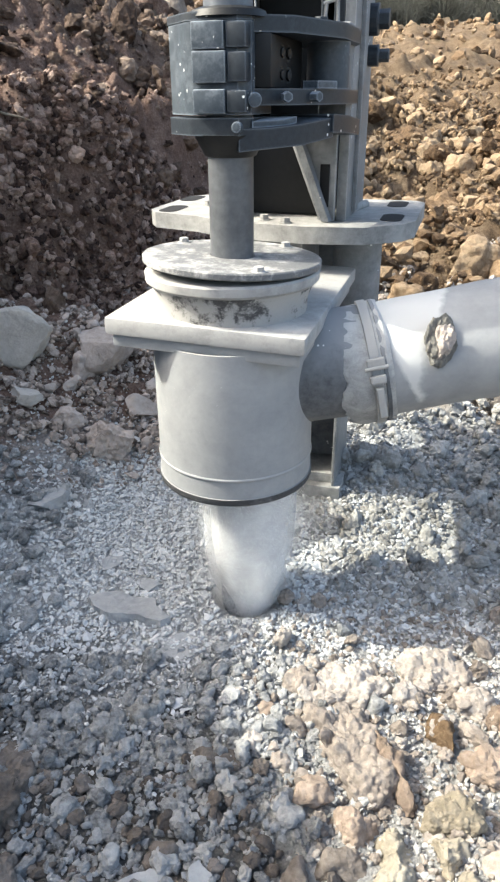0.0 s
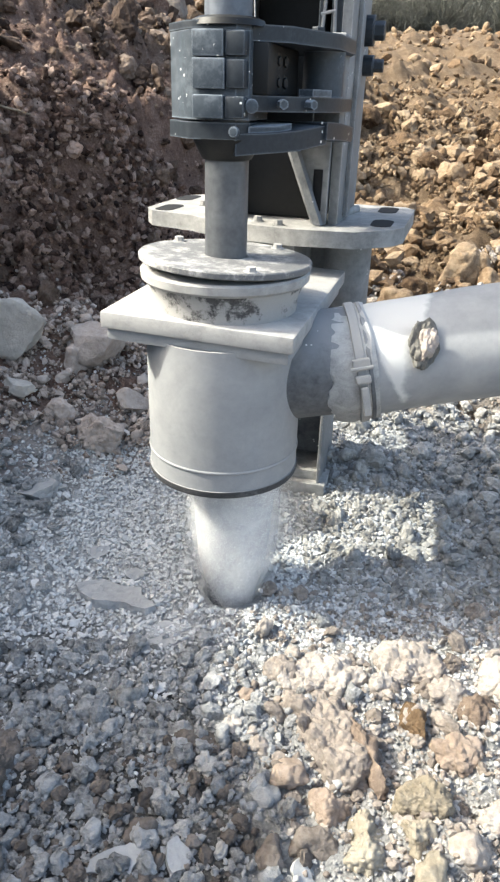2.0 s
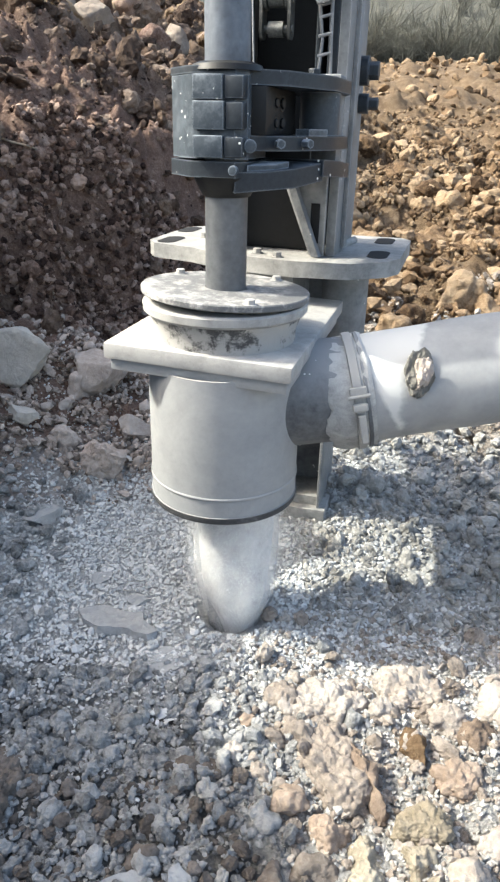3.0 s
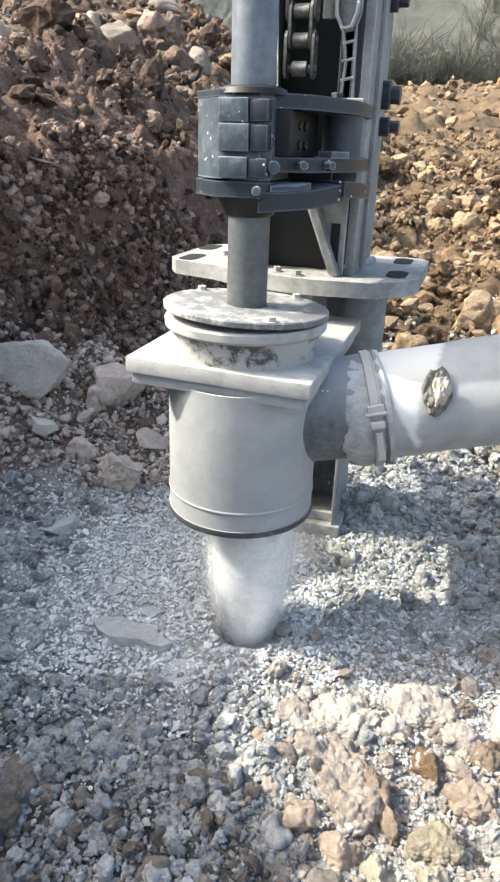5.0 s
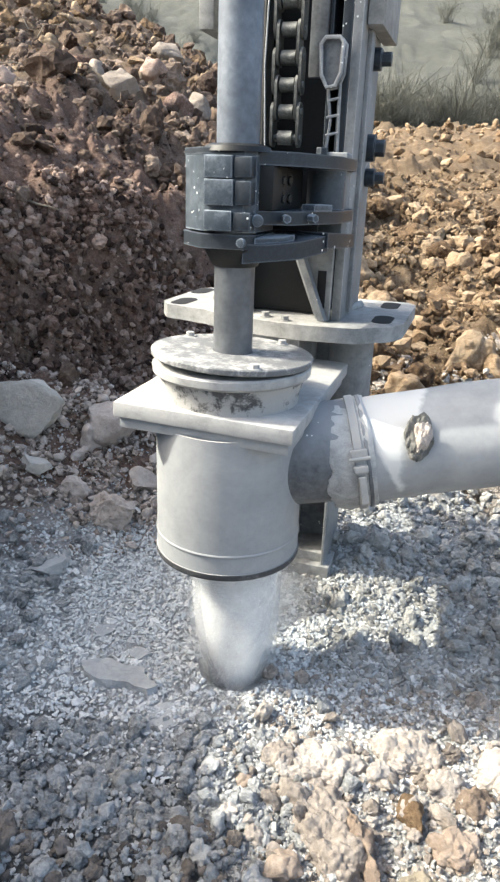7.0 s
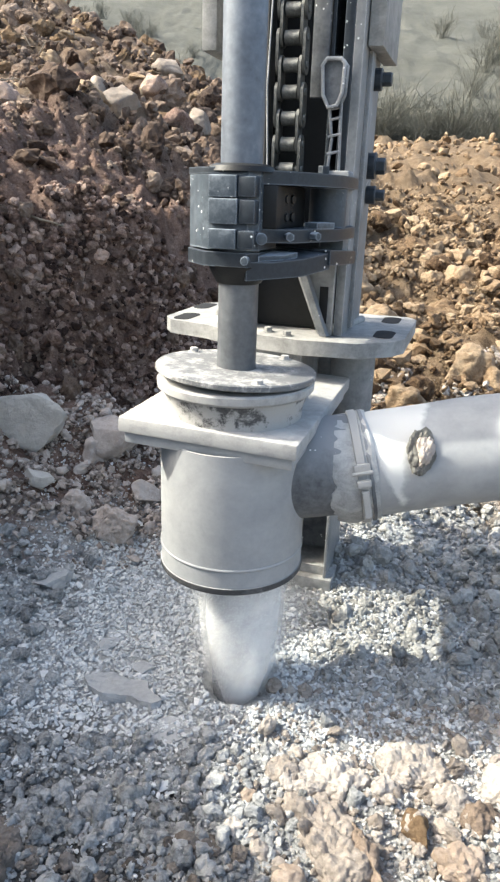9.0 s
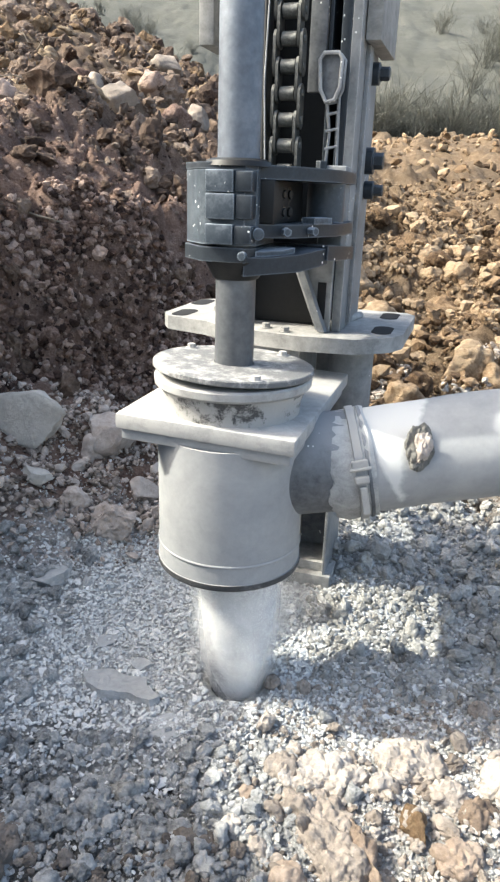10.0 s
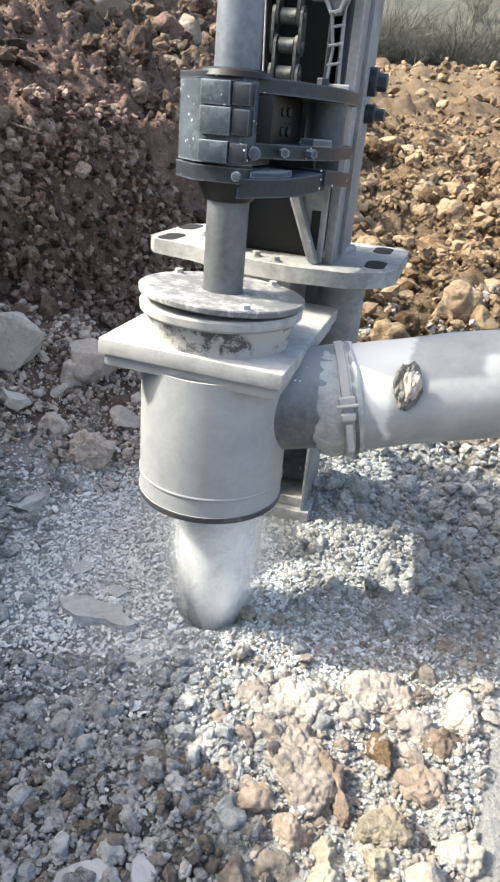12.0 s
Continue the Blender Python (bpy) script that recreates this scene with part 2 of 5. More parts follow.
def ground_material():
    """Soil by place: pale cuttings round the hole, white powder in front, brown bank, ochre slope, dry grass far off."""
    k = Nodes("ground_soil")
    co = k.coords()
    xyz = k.n("SeparateXYZ", Vector=co)
    x, y = xyz.outputs["X"], xyz.outputs["Y"]
    big, mid, fine = k.noise(co, 2.2, 4), k.noise(co, 14, 5), k.noise(co, 110, 5, 0.7)
    f = k.math("ADD", k.math("MULTIPLY", mid, 0.5), k.math("MULTIPLY", fine, 0.5))
    cut = k.ramp(f, ((0.3, (0.29, 0.293, 0.293)), (0.5, (0.49, 0.492, 0.487)), (0.7, (0.60, 0.598, 0.586))))
    white = k.ramp(f, ((0.3, (0.25, 0.245, 0.234)), (0.5, (0.395, 0.388, 0.376)), (0.7, (0.54, 0.535, 0.524))))
    brown = k.ramp(f, ((0.3, (0.062, 0.038, 0.030)), (0.5, (0.215, 0.140, 0.109)), (0.7, (0.42, 0.312, 0.252))))
    ochre = k.ramp(f, ((0.3, (0.055, 0.035, 0.021)), (0.5, (0.165, 0.114, 0.070)), (0.7, (0.31, 0.235, 0.160))))
    tufts = k.math("ADD", k.math("MULTIPLY", k.noise(co, 0.45, 5, 0.65), 0.5), k.math("MULTIPLY", k.noise(co, 3.0, 6, 0.75), 0.5))
    # greyed, flat grass tones: the distant haze is put into the colour
    grass = k.ramp(tufts, ((0.30, (0.056, 0.058, 0.050)), (0.5, (0.082, 0.083, 0.072)), (0.70, (0.110, 0.110, 0.096))))
    wob = k.math("MULTIPLY", k.math("SUBTRACT", big, 0.5), 1.1)
    xw, yw = k.math("ADD", x, wob), k.math("ADD", y, wob)

    def step(v, a, b):
        return k.n("MapRange", Value=v, From_Min=a, From_Max=b).outputs["Result"]

    soil = k.mix(step(xw, 0.0, 0.7), brown, ochre)
    heap = k.ramp(f, ((0.3, (0.065, 0.042, 0.031)), (0.5, (0.15, 0.104, 0.076)), (0.7, (0.29, 0.22, 0.17))))
    soil = k.mix(k.math("MULTIPLY", step(y, 2.1, 2.8), step(xw, 0.3, -0.2)), soil, heap)
    soil = k.mix(k.math("MULTIPLY", step(y, 2.6, 4.0), step(big, 0.40, 0.62)), soil, ochre)
    # dark tone painted in for the shade between the front-left gravel
    shaded = k.ramp(f, ((0.3, (0.045, 0.043, 0.041)), (0.5, (0.12, 0.117, 0.112)), (0.7, (0.25, 0.246, 0.238))))
    powder = k.mix(k.math("MULTIPLY", step(xw, 0.0, 0.25), step(yw, 0.05, -0.2)), cut, white)
    powder = k.mix(k.math("MULTIPLY", step(xw, 0.12, -0.05), step(yw, -0.12, -0.34)), powder, shaded)
    far = k.math("SUBTRACT", yw, k.math("MULTIPLY", k.math("MINIMUM", x, 0.15), 0.5))
    rim = k.math("ADD", k.math("SQRT", k.math("ADD", k.math("MULTIPLY", x, x), k.math("MULTIPLY", y, y))), wob)
    plain = k.ramp(f, ((0.3, (0.13, 0.105, 0.085)), (0.5, (0.30, 0.26, 0.22)), (0.7, (0.46, 0.42, 0.37))))
    powder = k.mix(step(rim, 1.9, 3.0), powder, plain)
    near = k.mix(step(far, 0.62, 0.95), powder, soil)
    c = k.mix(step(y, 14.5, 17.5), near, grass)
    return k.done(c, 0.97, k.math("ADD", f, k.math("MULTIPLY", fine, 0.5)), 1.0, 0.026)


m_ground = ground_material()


def dust_material(name, density, scale, tone=(0.985, 0.98, 0.975), lo=0.55, hi=1.3, thin=0.38):
    """A thin veil of airborne dust: part see-through by its own noise, the rest scatters light."""
    k = Nodes(name)
    co = k.coords(False)
    a = k.noise(co, scale, 5, 0.6, 0.6)
    f = k.n("MapRange", Value=a, From_Min=0.30, From_Max=0.70, To_Min=density * lo, To_Max=min(1.0, density * hi)).outputs["Result"]
    diff = k.n("BsdfDiffuse", Color=(*tone, 1))
    thru = k.n("BsdfTranslucent", Color=(*tone, 1))
    both = k.t.nodes.new("ShaderNodeMixShader")
    both.inputs[0].default_value = thin
    k.t.links.new(diff.outputs[0], both.inputs[1])
    k.t.links.new(thru.outputs[0], both.inputs[2])
    veil = k.t.nodes.new("ShaderNodeMixShader")
    k.t.links.new(f, veil.inputs[0])
    k.t.links.new(k.n("BsdfTransparent").outputs[0], veil.inputs[1])
    k.t.links.new(both.outputs[0], veil.inputs[2])
    k.t.links.new(veil.outputs[0], k.t.nodes["Material Output"].inputs["Surface"])
    return k.m


# ---- mesh helpers ----
def link(name, bm, material, smooth=False):
    me = bpy.data.meshes.new(name)
    bm.normal_update()
    bm.to_mesh(me)
    bm.free()
    me.materials.append(material)
    if smooth:
        me.polygons.foreach_set("use_smooth", [True] * len(me.polygons))
        me.set_sharp_from_angle(angle=radians(38))
    return new(name, me)


def part(name, bm, material, parent, label="", smooth=False):
    ob = link(name, bm, material, smooth)
    ob.parent = parent
    return tagged(ob, label)


def empty(name, m, label, category, group=""):
    ob = new(name)
    ob.matrix_world = m
    return tagged(ob, label, category, group)


def bevel(bm, width, segments=2):
    edges = [e for e in bm.edges if len(e.link_faces) == 2 and e.calc_face_angle(0) > 0.5]
    bmesh.ops.bevel(bm, geom=edges, offset=width, segments=segments, affect="EDGES", profile=0.6)
    return bm


def box(x0, x1, y0, y1, z0, z1, r=0.003, turn=None):
    bm = bmesh.new()
    m = Matrix.Translation(((x0 + x1) / 2, (y0 + y1) / 2, (z0 + z1) / 2)) @ Matrix.Diagonal((x1 - x0, y1 - y0, z1 - z0, 1))
    bmesh.ops.create_cube(bm, size=1, matrix=m)
    if r:
        bevel(bm, r)
    if turn is not None:
        bm.transform(turn)
    return bm


def prism(points, z0, z1, r=0.003):
    """An upright slab over a plan outline (counter-clockwise)."""
    bm = bmesh.new()
    low = [bm.verts.new((x, y, z0)) for x, y in points]
    top = [bm.verts.new((x, y, z1)) for x, y in points]
    n = len(points)
    bm.faces.new(low[::-1])
    bm.faces.new(top)
    for i in range(n):
        bm.faces.new((low[i], low[(i + 1) % n], top[(i + 1) % n], top[i]))
    return bevel(bm, r) if r else bm


def lathe(profile, segments=64, closed=True, cx=0.0, cy=0.0):
    """A turned body about the z axis from (radius, z) pairs."""
    bm = bmesh.new()
    rings = [[bm.verts.new((cx + r * math.cos(2 * math.pi * i / segments), cy + r * math.sin(2 * math.pi * i / segments), z))
              for i in range(segments)] for r, z in profile]
    pairs = list(zip(rings, rings[1:])) + ([(rings[-1], rings[0])] if closed else [])
    for a, b in pairs:
        for i in range(segments):
            j = (i + 1) % segments
            bm.faces.new((a[i], a[j], b[j], b[i]))
    bmesh.ops.recalc_face_normals(bm, faces=bm.faces)
    return bm


def rod_between(a, b, r, segments=24, bevelled=0.0, r2=None):
    """A solid round bar from a to b."""
    a, b = Vector(a), Vector(b)
    bm = bmesh.new()
    m = Matrix.Translation((a + b) / 2) @ (b - a).to_track_quat("Z", "Y").to_matrix().to_4x4()
    bmesh.ops.create_cone(bm, cap_ends=True, segments=segments, radius1=r, radius2=r if r2 is None else r2, depth=(b - a).length, matrix=m)
    return bevel(bm, bevelled) if bevelled else bm


def hoop(points, r, segments=10):
    """A closed loop of round bar through the given places."""
    pts = [Vector(p) for p in points]
    bm, rings, n = bmesh.new(), [], len(pts)
    side = (pts[1] - pts[0]).cross(pts[2] - pts[0]).normalized()
    for i, p in enumerate(pts):
        out = side.cross(pts[(i + 1) % n] - pts[i - 1]).normalized()
        rings.append([bm.verts.new(p + (out * math.cos(2 * math.pi * k / segments) + side * math.sin(2 * math.pi * k / segments)) * r) for k in range(segments)])
    for i in range(n):
        a, b = rings[i], rings[(i + 1) % n]
        for k in range(segments):
            bm.faces.new((a[k], a[(k + 1) % segments], b[(k + 1) % segments], b[k]))
    bmesh.ops.recalc_face_normals(bm, faces=bm.faces)
    return bm


def joined(*bms):
    out = bmesh.new()
    for bm in bms:
        me = bpy.data.meshes.new("tmp")
        bm.to_mesh(me)
        out.from_mesh(me)
        bm.free()
        bpy.data.meshes.remove(me)
    return out


def hex_bolt(at, axis, r=0.011, h=0.009):
    a, d = Vector(at), Vector(axis).normalized()
    return joined(rod_between(a, a + d * h, r, 6, 0.0012), rod_between(a - d * 0.004, a + d * 0.002, r * 1.45, 20))


# ---- terrain ----
def lattice(ix, iy, seed):
    h = (ix.astype(np.int64) * 374761393 + iy.astype(np.int64) * 668265263 + seed * 144665) & 0xFFFFFFFF
    h = ((h ^ (h >> 13)) * 1274126177) & 0xFFFFFFFF
    return ((h ^ (h >> 16)) & 0xFFFF) / 65535.0 - 0.5


def vnoise(x, y, seed=0):
    ix, iy = np.floor(x), np.floor(y)
    fx, fy = x - ix, y - iy
    fx, fy = fx * fx * (3 - 2 * fx), fy * fy * (3 - 2 * fy)
    a, b = lattice(ix, iy, seed), lattice(ix + 1, iy, seed)
    c, d = lattice(ix, iy + 1, seed), lattice(ix + 1, iy + 1, seed)
    return (a * (1 - fx) + b * fx) * (1 - fy) + (c * (1 - fx) + d * fx) * fy


def fbm(x, y, scale, octaves=4, seed=0, rough=0.5):
    total, amp = 0.0, 1.0
    for o in range(octaves):
        total = total + amp * vnoise(x * scale + 17.3 * o, y * scale - 9.1 * o, seed + o)
        scale, amp = scale * 2.03, amp * rough
    return total


def domes(x, y, scale, seed):
    """Packed uneven lumps: the height of the tallest of the round clods round each place, 0 to 1."""
    x, y = x * scale + 0.35 * vnoise(x * scale * 2, y * scale * 2, seed + 7), y * scale + 0.35 * vnoise(x * scale * 2, y * scale * 2, seed + 8)
    ix, iy = np.floor(x), np.floor(y)
    best = np.zeros_like(x)
    for dx in (-1, 0, 1):
        for dy in (-1, 0, 1):
            cx, cy = ix + dx, iy + dy
            px, py = cx + 0.5 + 0.9 * lattice(cx, cy, seed), cy + 0.5 + 0.9 * lattice(cx, cy, seed + 1)
            r = 0.62 + 0.5 * lattice(cx, cy, seed + 2)
            q = 1 - ((x - px) ** 2 + (y - py) ** 2) / (r * r)
            best = np.maximum(best, r * np.sqrt(np.clip(q, 0, 1)))
    return best


def sstep(v, a, b):
    t = np.clip((v - a) / (b - a), 0, 1)
    return t * t * (3 - 2 * t)


def bank_depth(x, y):
    """How far a place lies behind the toe of the cut bank (metres)."""
    front = (y - 1.12 - 0.95 * (x + 0.84)) / 1.35
    # toe carried on unseen along the left, for the added rise
    side = -0.80 - 0.12 * sstep(y, 0.2, 1.1) - x
    return np.maximum(front, side) + 0.11 * fbm(x, y, 1.7, 3, 40) + 0.085 * fbm(x, y, 6.0, 4, 41, 0.6) - 0.03 * domes(x, y, 9.0, 43)


def height(x, y, detail=True):
    x, y = np.asarray(x, float), np.asarray(y, float)
    base = 0.19 * np.clip(y - 0.45, 0, 2.6) + 0.165 * np.clip(y - 3.05, 0, 5) + 0.13 * np.clip(y - 8.05, 0, 8)
    base = base + np.clip(0.42 * (-x - 0.32), 0, 0.32) * sstep(y, -0.35, 0.7)
    base = base + 0.055 * np.exp(-((x - 0.35) / 0.30) ** 2 - ((y - 0.56) / 0.22) ** 2)
    d = bank_depth(x, y)
    right = 1 - sstep(x, -0.15, 0.55 + 0.10 * np.clip(y, 0, 10))
    # steep at the block, a gentle ramp further right
    ramp = 0.24 + 0.75 * sstep(x, -0.62, 0.05)
    bank = (0.60 * sstep(d / ramp, 0.0, 1.0) + 0.12 * sstep(d, 0.2, 1.2) - 0.10 * sstep(d, 0.5, 2.0)) * right
    # unseen rise on the left, added to shade the left foreground
    bank = bank + (0.60 + 0.12 * fbm(x, y, 1.5, 3, 44)) * sstep(-x, 0.86, 1.30) * sstep(1.35 - y, 0, 0.7) * sstep(y, -7.0, -3.0)
    # raised further towards the front, to widen that shade
    bank = bank + 0.16 * sstep(-x, 0.95, 1.25) * sstep(-y, 0.28, 0.60) * sstep(y, -7.0, -3.0)
    mound = 0.42 * np.clip(-x - 1.0, 0, 3.2) * sstep(y, 4, 10)
    crest = -0.55 * np.clip(y - 10.4, 0, 3.5) * (1 - sstep(x, -0.5, 2.5))
    dip = -0.25 * np.clip(y - 16.0, 0, 3)
    hill = 0.34 * np.clip(y - 20.0, 0, 130)
    z = base + bank + mound + crest + dip + hill
    rr = np.hypot(x - 0.024, y - 0.0)
    if detail:
        rough = 0.15 + 0.85 * sstep(np.hypot(x * 0.9, y - 0.1), 0.35, 0.95)
        z = z + rough * 0.040 * fbm(x, y, 6.5, 4, 3, 0.55) + 0.008 * fbm(x, y, 34, 3, 9)
        face = np.clip(d * 5, 0, 1) * right
        z = z + face * (0.10 * fbm(x, y, 3.1, 4, 21) + 0.07 * np.abs(fbm(x, y, 9.0, 4, 25)) + 0.03 * fbm(x, y, 30.0, 3, 27) - 0.05 * np.clip(0.10 - np.abs(fbm(x, y, 4.3, 3, 81)), 0, 1) * 10)
        loose = sstep(y + 0.35 * np.abs(x), 0.75, 1.3) * (1 - sstep(y, 15, 17))
        z = z + loose * (0.075 * domes(x, y, 4.1, 61) + 0.052 * domes(x, y, 9.5, 63) + 0.024 * domes(x, y, 22, 65) - 0.055)
        z = z + loose * sstep(x, 0.3, 0.8) * (0.13 * domes(x, y, 2.7, 73) + 0.05 * domes(x, y, 6.3, 75) - 0.07)
        z = z + loose * sstep(y, 3, 7) * 0.12 * domes(x, y, 1.7, 67)
        z = z + (1 - loose) * sstep(-y, 0.0, 0.35) * (0.016 * domes(x, y, 21, 68) + 0.008 * domes(x, y, 48, 69) - 0.008)
        z = z + sstep(y, 1.2, 3.0) * 0.16 * fbm(x, y, 1.9, 4, 31, 0.55) + sstep(y, 14, 30) * 0.7 * fbm(x, y, 0.16, 4, 35) + sstep(y, 17, 20) * 0.14 * fbm(x, y, 2.2, 3, 36)
        z = z + 0.018 * np.exp(-((rr - 0.13) / 0.06) ** 2) * (0.5 + fbm(x, y, 20, 2, 51))
    # hollows under the bank
    z = z - 0.16 * np.exp(-((x + 0.59) / 0.15) ** 2 - ((y - 1.50) / 0.08) ** 2) - 0.14 * np.exp(-((x + 0.89) / 0.07) ** 2 - ((y - 1.24) / 0.08) ** 2)
    return z - 0.30 * (1 - sstep(rr, 0.030, 0.066 + 0.012 * vnoise(x * 60, y * 60, 5)))


def ground_sheet():
    def axis(lo, hi, fine_lo, fine_hi, step, before, after):
        mid = np.arange(fine_lo, fine_hi, step)
        up, s, v = [], step, fine_hi
        while v < hi:
            up.append(v)
            s *= after
            v += s
        down, s, v = [], step, fine_lo
        while v > lo:
            s *= before
            v -= s
            down.append(v)
        return np.array(down[::-1] + list(mid) + up + [hi])

    xs, ys = axis(-260, 260, -0.85, 0.95, 0.0102, 1.04, 1.04), axis(-120, 150, -0.75, 1.9, 0.0102, 1.12, 1.018)
    gx, gy = np.meshgrid(xs, ys)
    gz = height(gx, gy)
    nx, ny = len(xs), len(ys)
    me = bpy.data.meshes.new("ground")
    me.vertices.add(nx * ny)
    me.vertices.foreach_set("co", np.stack([gx, gy, gz], -1).ravel())
    i = (np.arange(ny - 1)[:, None] * nx + np.arange(nx - 1)[None, :]).ravel()
    quads = np.stack([i, i + 1, i + nx + 1, i + nx], -1).astype(np.int32)
    me.loops.add(quads.size)
    me.loops.foreach_set("vertex_index", quads.ravel())
    me.polygons.add(len(quads))
    me.polygons.foreach_set("loop_start", np.arange(0, quads.size, 4, dtype=np.int32))
    me.polygons.foreach_set("use_smooth", np.ones(len(quads), bool))
    me.update(calc_edges=True)
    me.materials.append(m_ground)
    return tagged(new("ground", me), "broken grey and brown rocky ground with a cut earth bank", "ground", kind="structure")


ground_sheet()


def lump_shapes(level, count, seed, sharp=0.25):
    """Some uneven stone shapes as vertex arrays with one list of triangles."""
    bm = bmesh.new()
    bmesh.ops.create_icosphere(bm, subdivisions=level, radius=1)
    bm.verts.ensure_lookup_table()
    base = np.array([v.co[:] for v in bm.verts])
    tris = np.array([[v.index for v in f.verts] for f in bm.faces])
    bm.free()
    rng = np.random.default_rng(seed)
    shapes = []
    for _ in range(count):
        v = base.copy()
        for _ in range(8 if sharp < 0.6 else 3):
            n = rng.normal(size=3)
            n /= np.linalg.norm(n)
            cut = rng.uniform(0.45, 0.85)
            over = np.clip(v @ n - cut, 0, None)
            v = v - over[:, None] * n
        bumps = 0
        for j, (f, amp) in enumerate(((2.2, 1.0), (2.9, 0.8), (4.6, 0.6), (6.1, 0.5), (9.0, 0.35), (12.0, 0.3))):
            q = rng.normal(size=(2, 3))
            q *= f / np.linalg.norm(q, axis=1)[:, None]
            bumps = bumps + amp * (np.abs(np.sin(v @ q[0] + rng.uniform(0, 6)) * np.sin(v @ q[1] + rng.uniform(0, 6))) - 0.4)
        v = v * (1 + sharp * 0.62 * bumps + sharp * 0.11 * rng.normal(size=len(v)))[:, None]
        shapes.append(v)
    return np.array(shapes), tris


def billow(v, seed, octaves):
    """How far the skin of a crumbly clod stands out at v: an uneven mass with packed round crumbs on it."""
    out = 0.30 * noise.noise(v * 0.9 + Vector((seed * 3.1, 0, -seed)))
    for f, amp in octaves:
        out += amp * (0.5 - noise.voronoi(v * f + Vector((seed * 1.7, f, seed)))[0][0])
    return out


CRUMBS = ((1.5, 0.30), (3.0, 0.20), (6.0, 0.12), (11.0, 0.06))


def clod_body(seed, sx, sy, sz, level=5):
    """A crumbly clod of earth: one uneven mass of crumbs with creases between them."""
    bm = bmesh.new()
    bmesh.ops.create_icosphere(bm, subdivisions=level, radius=1)
    rng = random.Random(seed)
    planes = [(Vector((rng.gauss(0, 1), rng.gauss(0, 1), rng.gauss(0, 1))).normalized(), rng.uniform(0.45, 0.85)) for _ in range(5)]
    mean = (sx * sy * sz) ** (1 / 3)
    octaves = CRUMBS[:level - 2] if level > 3 else ((1.4, 0.42), (2.8, 0.36))
    for v in bm.verts:
        c = v.co.copy()
        for n, cut in planes:
            v.co -= n * (max(0.0, v.co.dot(n) - cut) * 0.8)
        out = Vector((c.x / sx, c.y / sy, c.z / sz)).normalized()
        v.co = Vector((v.co.x * sx, v.co.y * sy, v.co.z * sz))
        v.co += out * (mean * billow(v.co / mean, seed, octaves))
    return bm


def clod_shapes(level, count, seed):
    """Crumbly clods of earth as vertex arrays with one list of triangles."""
    shapes = []
    for k in range(count):
        bm = clod_body(seed * 7 + k, 1, 1, 1, level)
        shapes.append([v.co[:] for v in bm.verts])
        bm.verts.index_update()
        tris = np.array([[v.index for v in f.verts] for f in bm.faces])
        bm.free()
    return np.array(shapes), tris


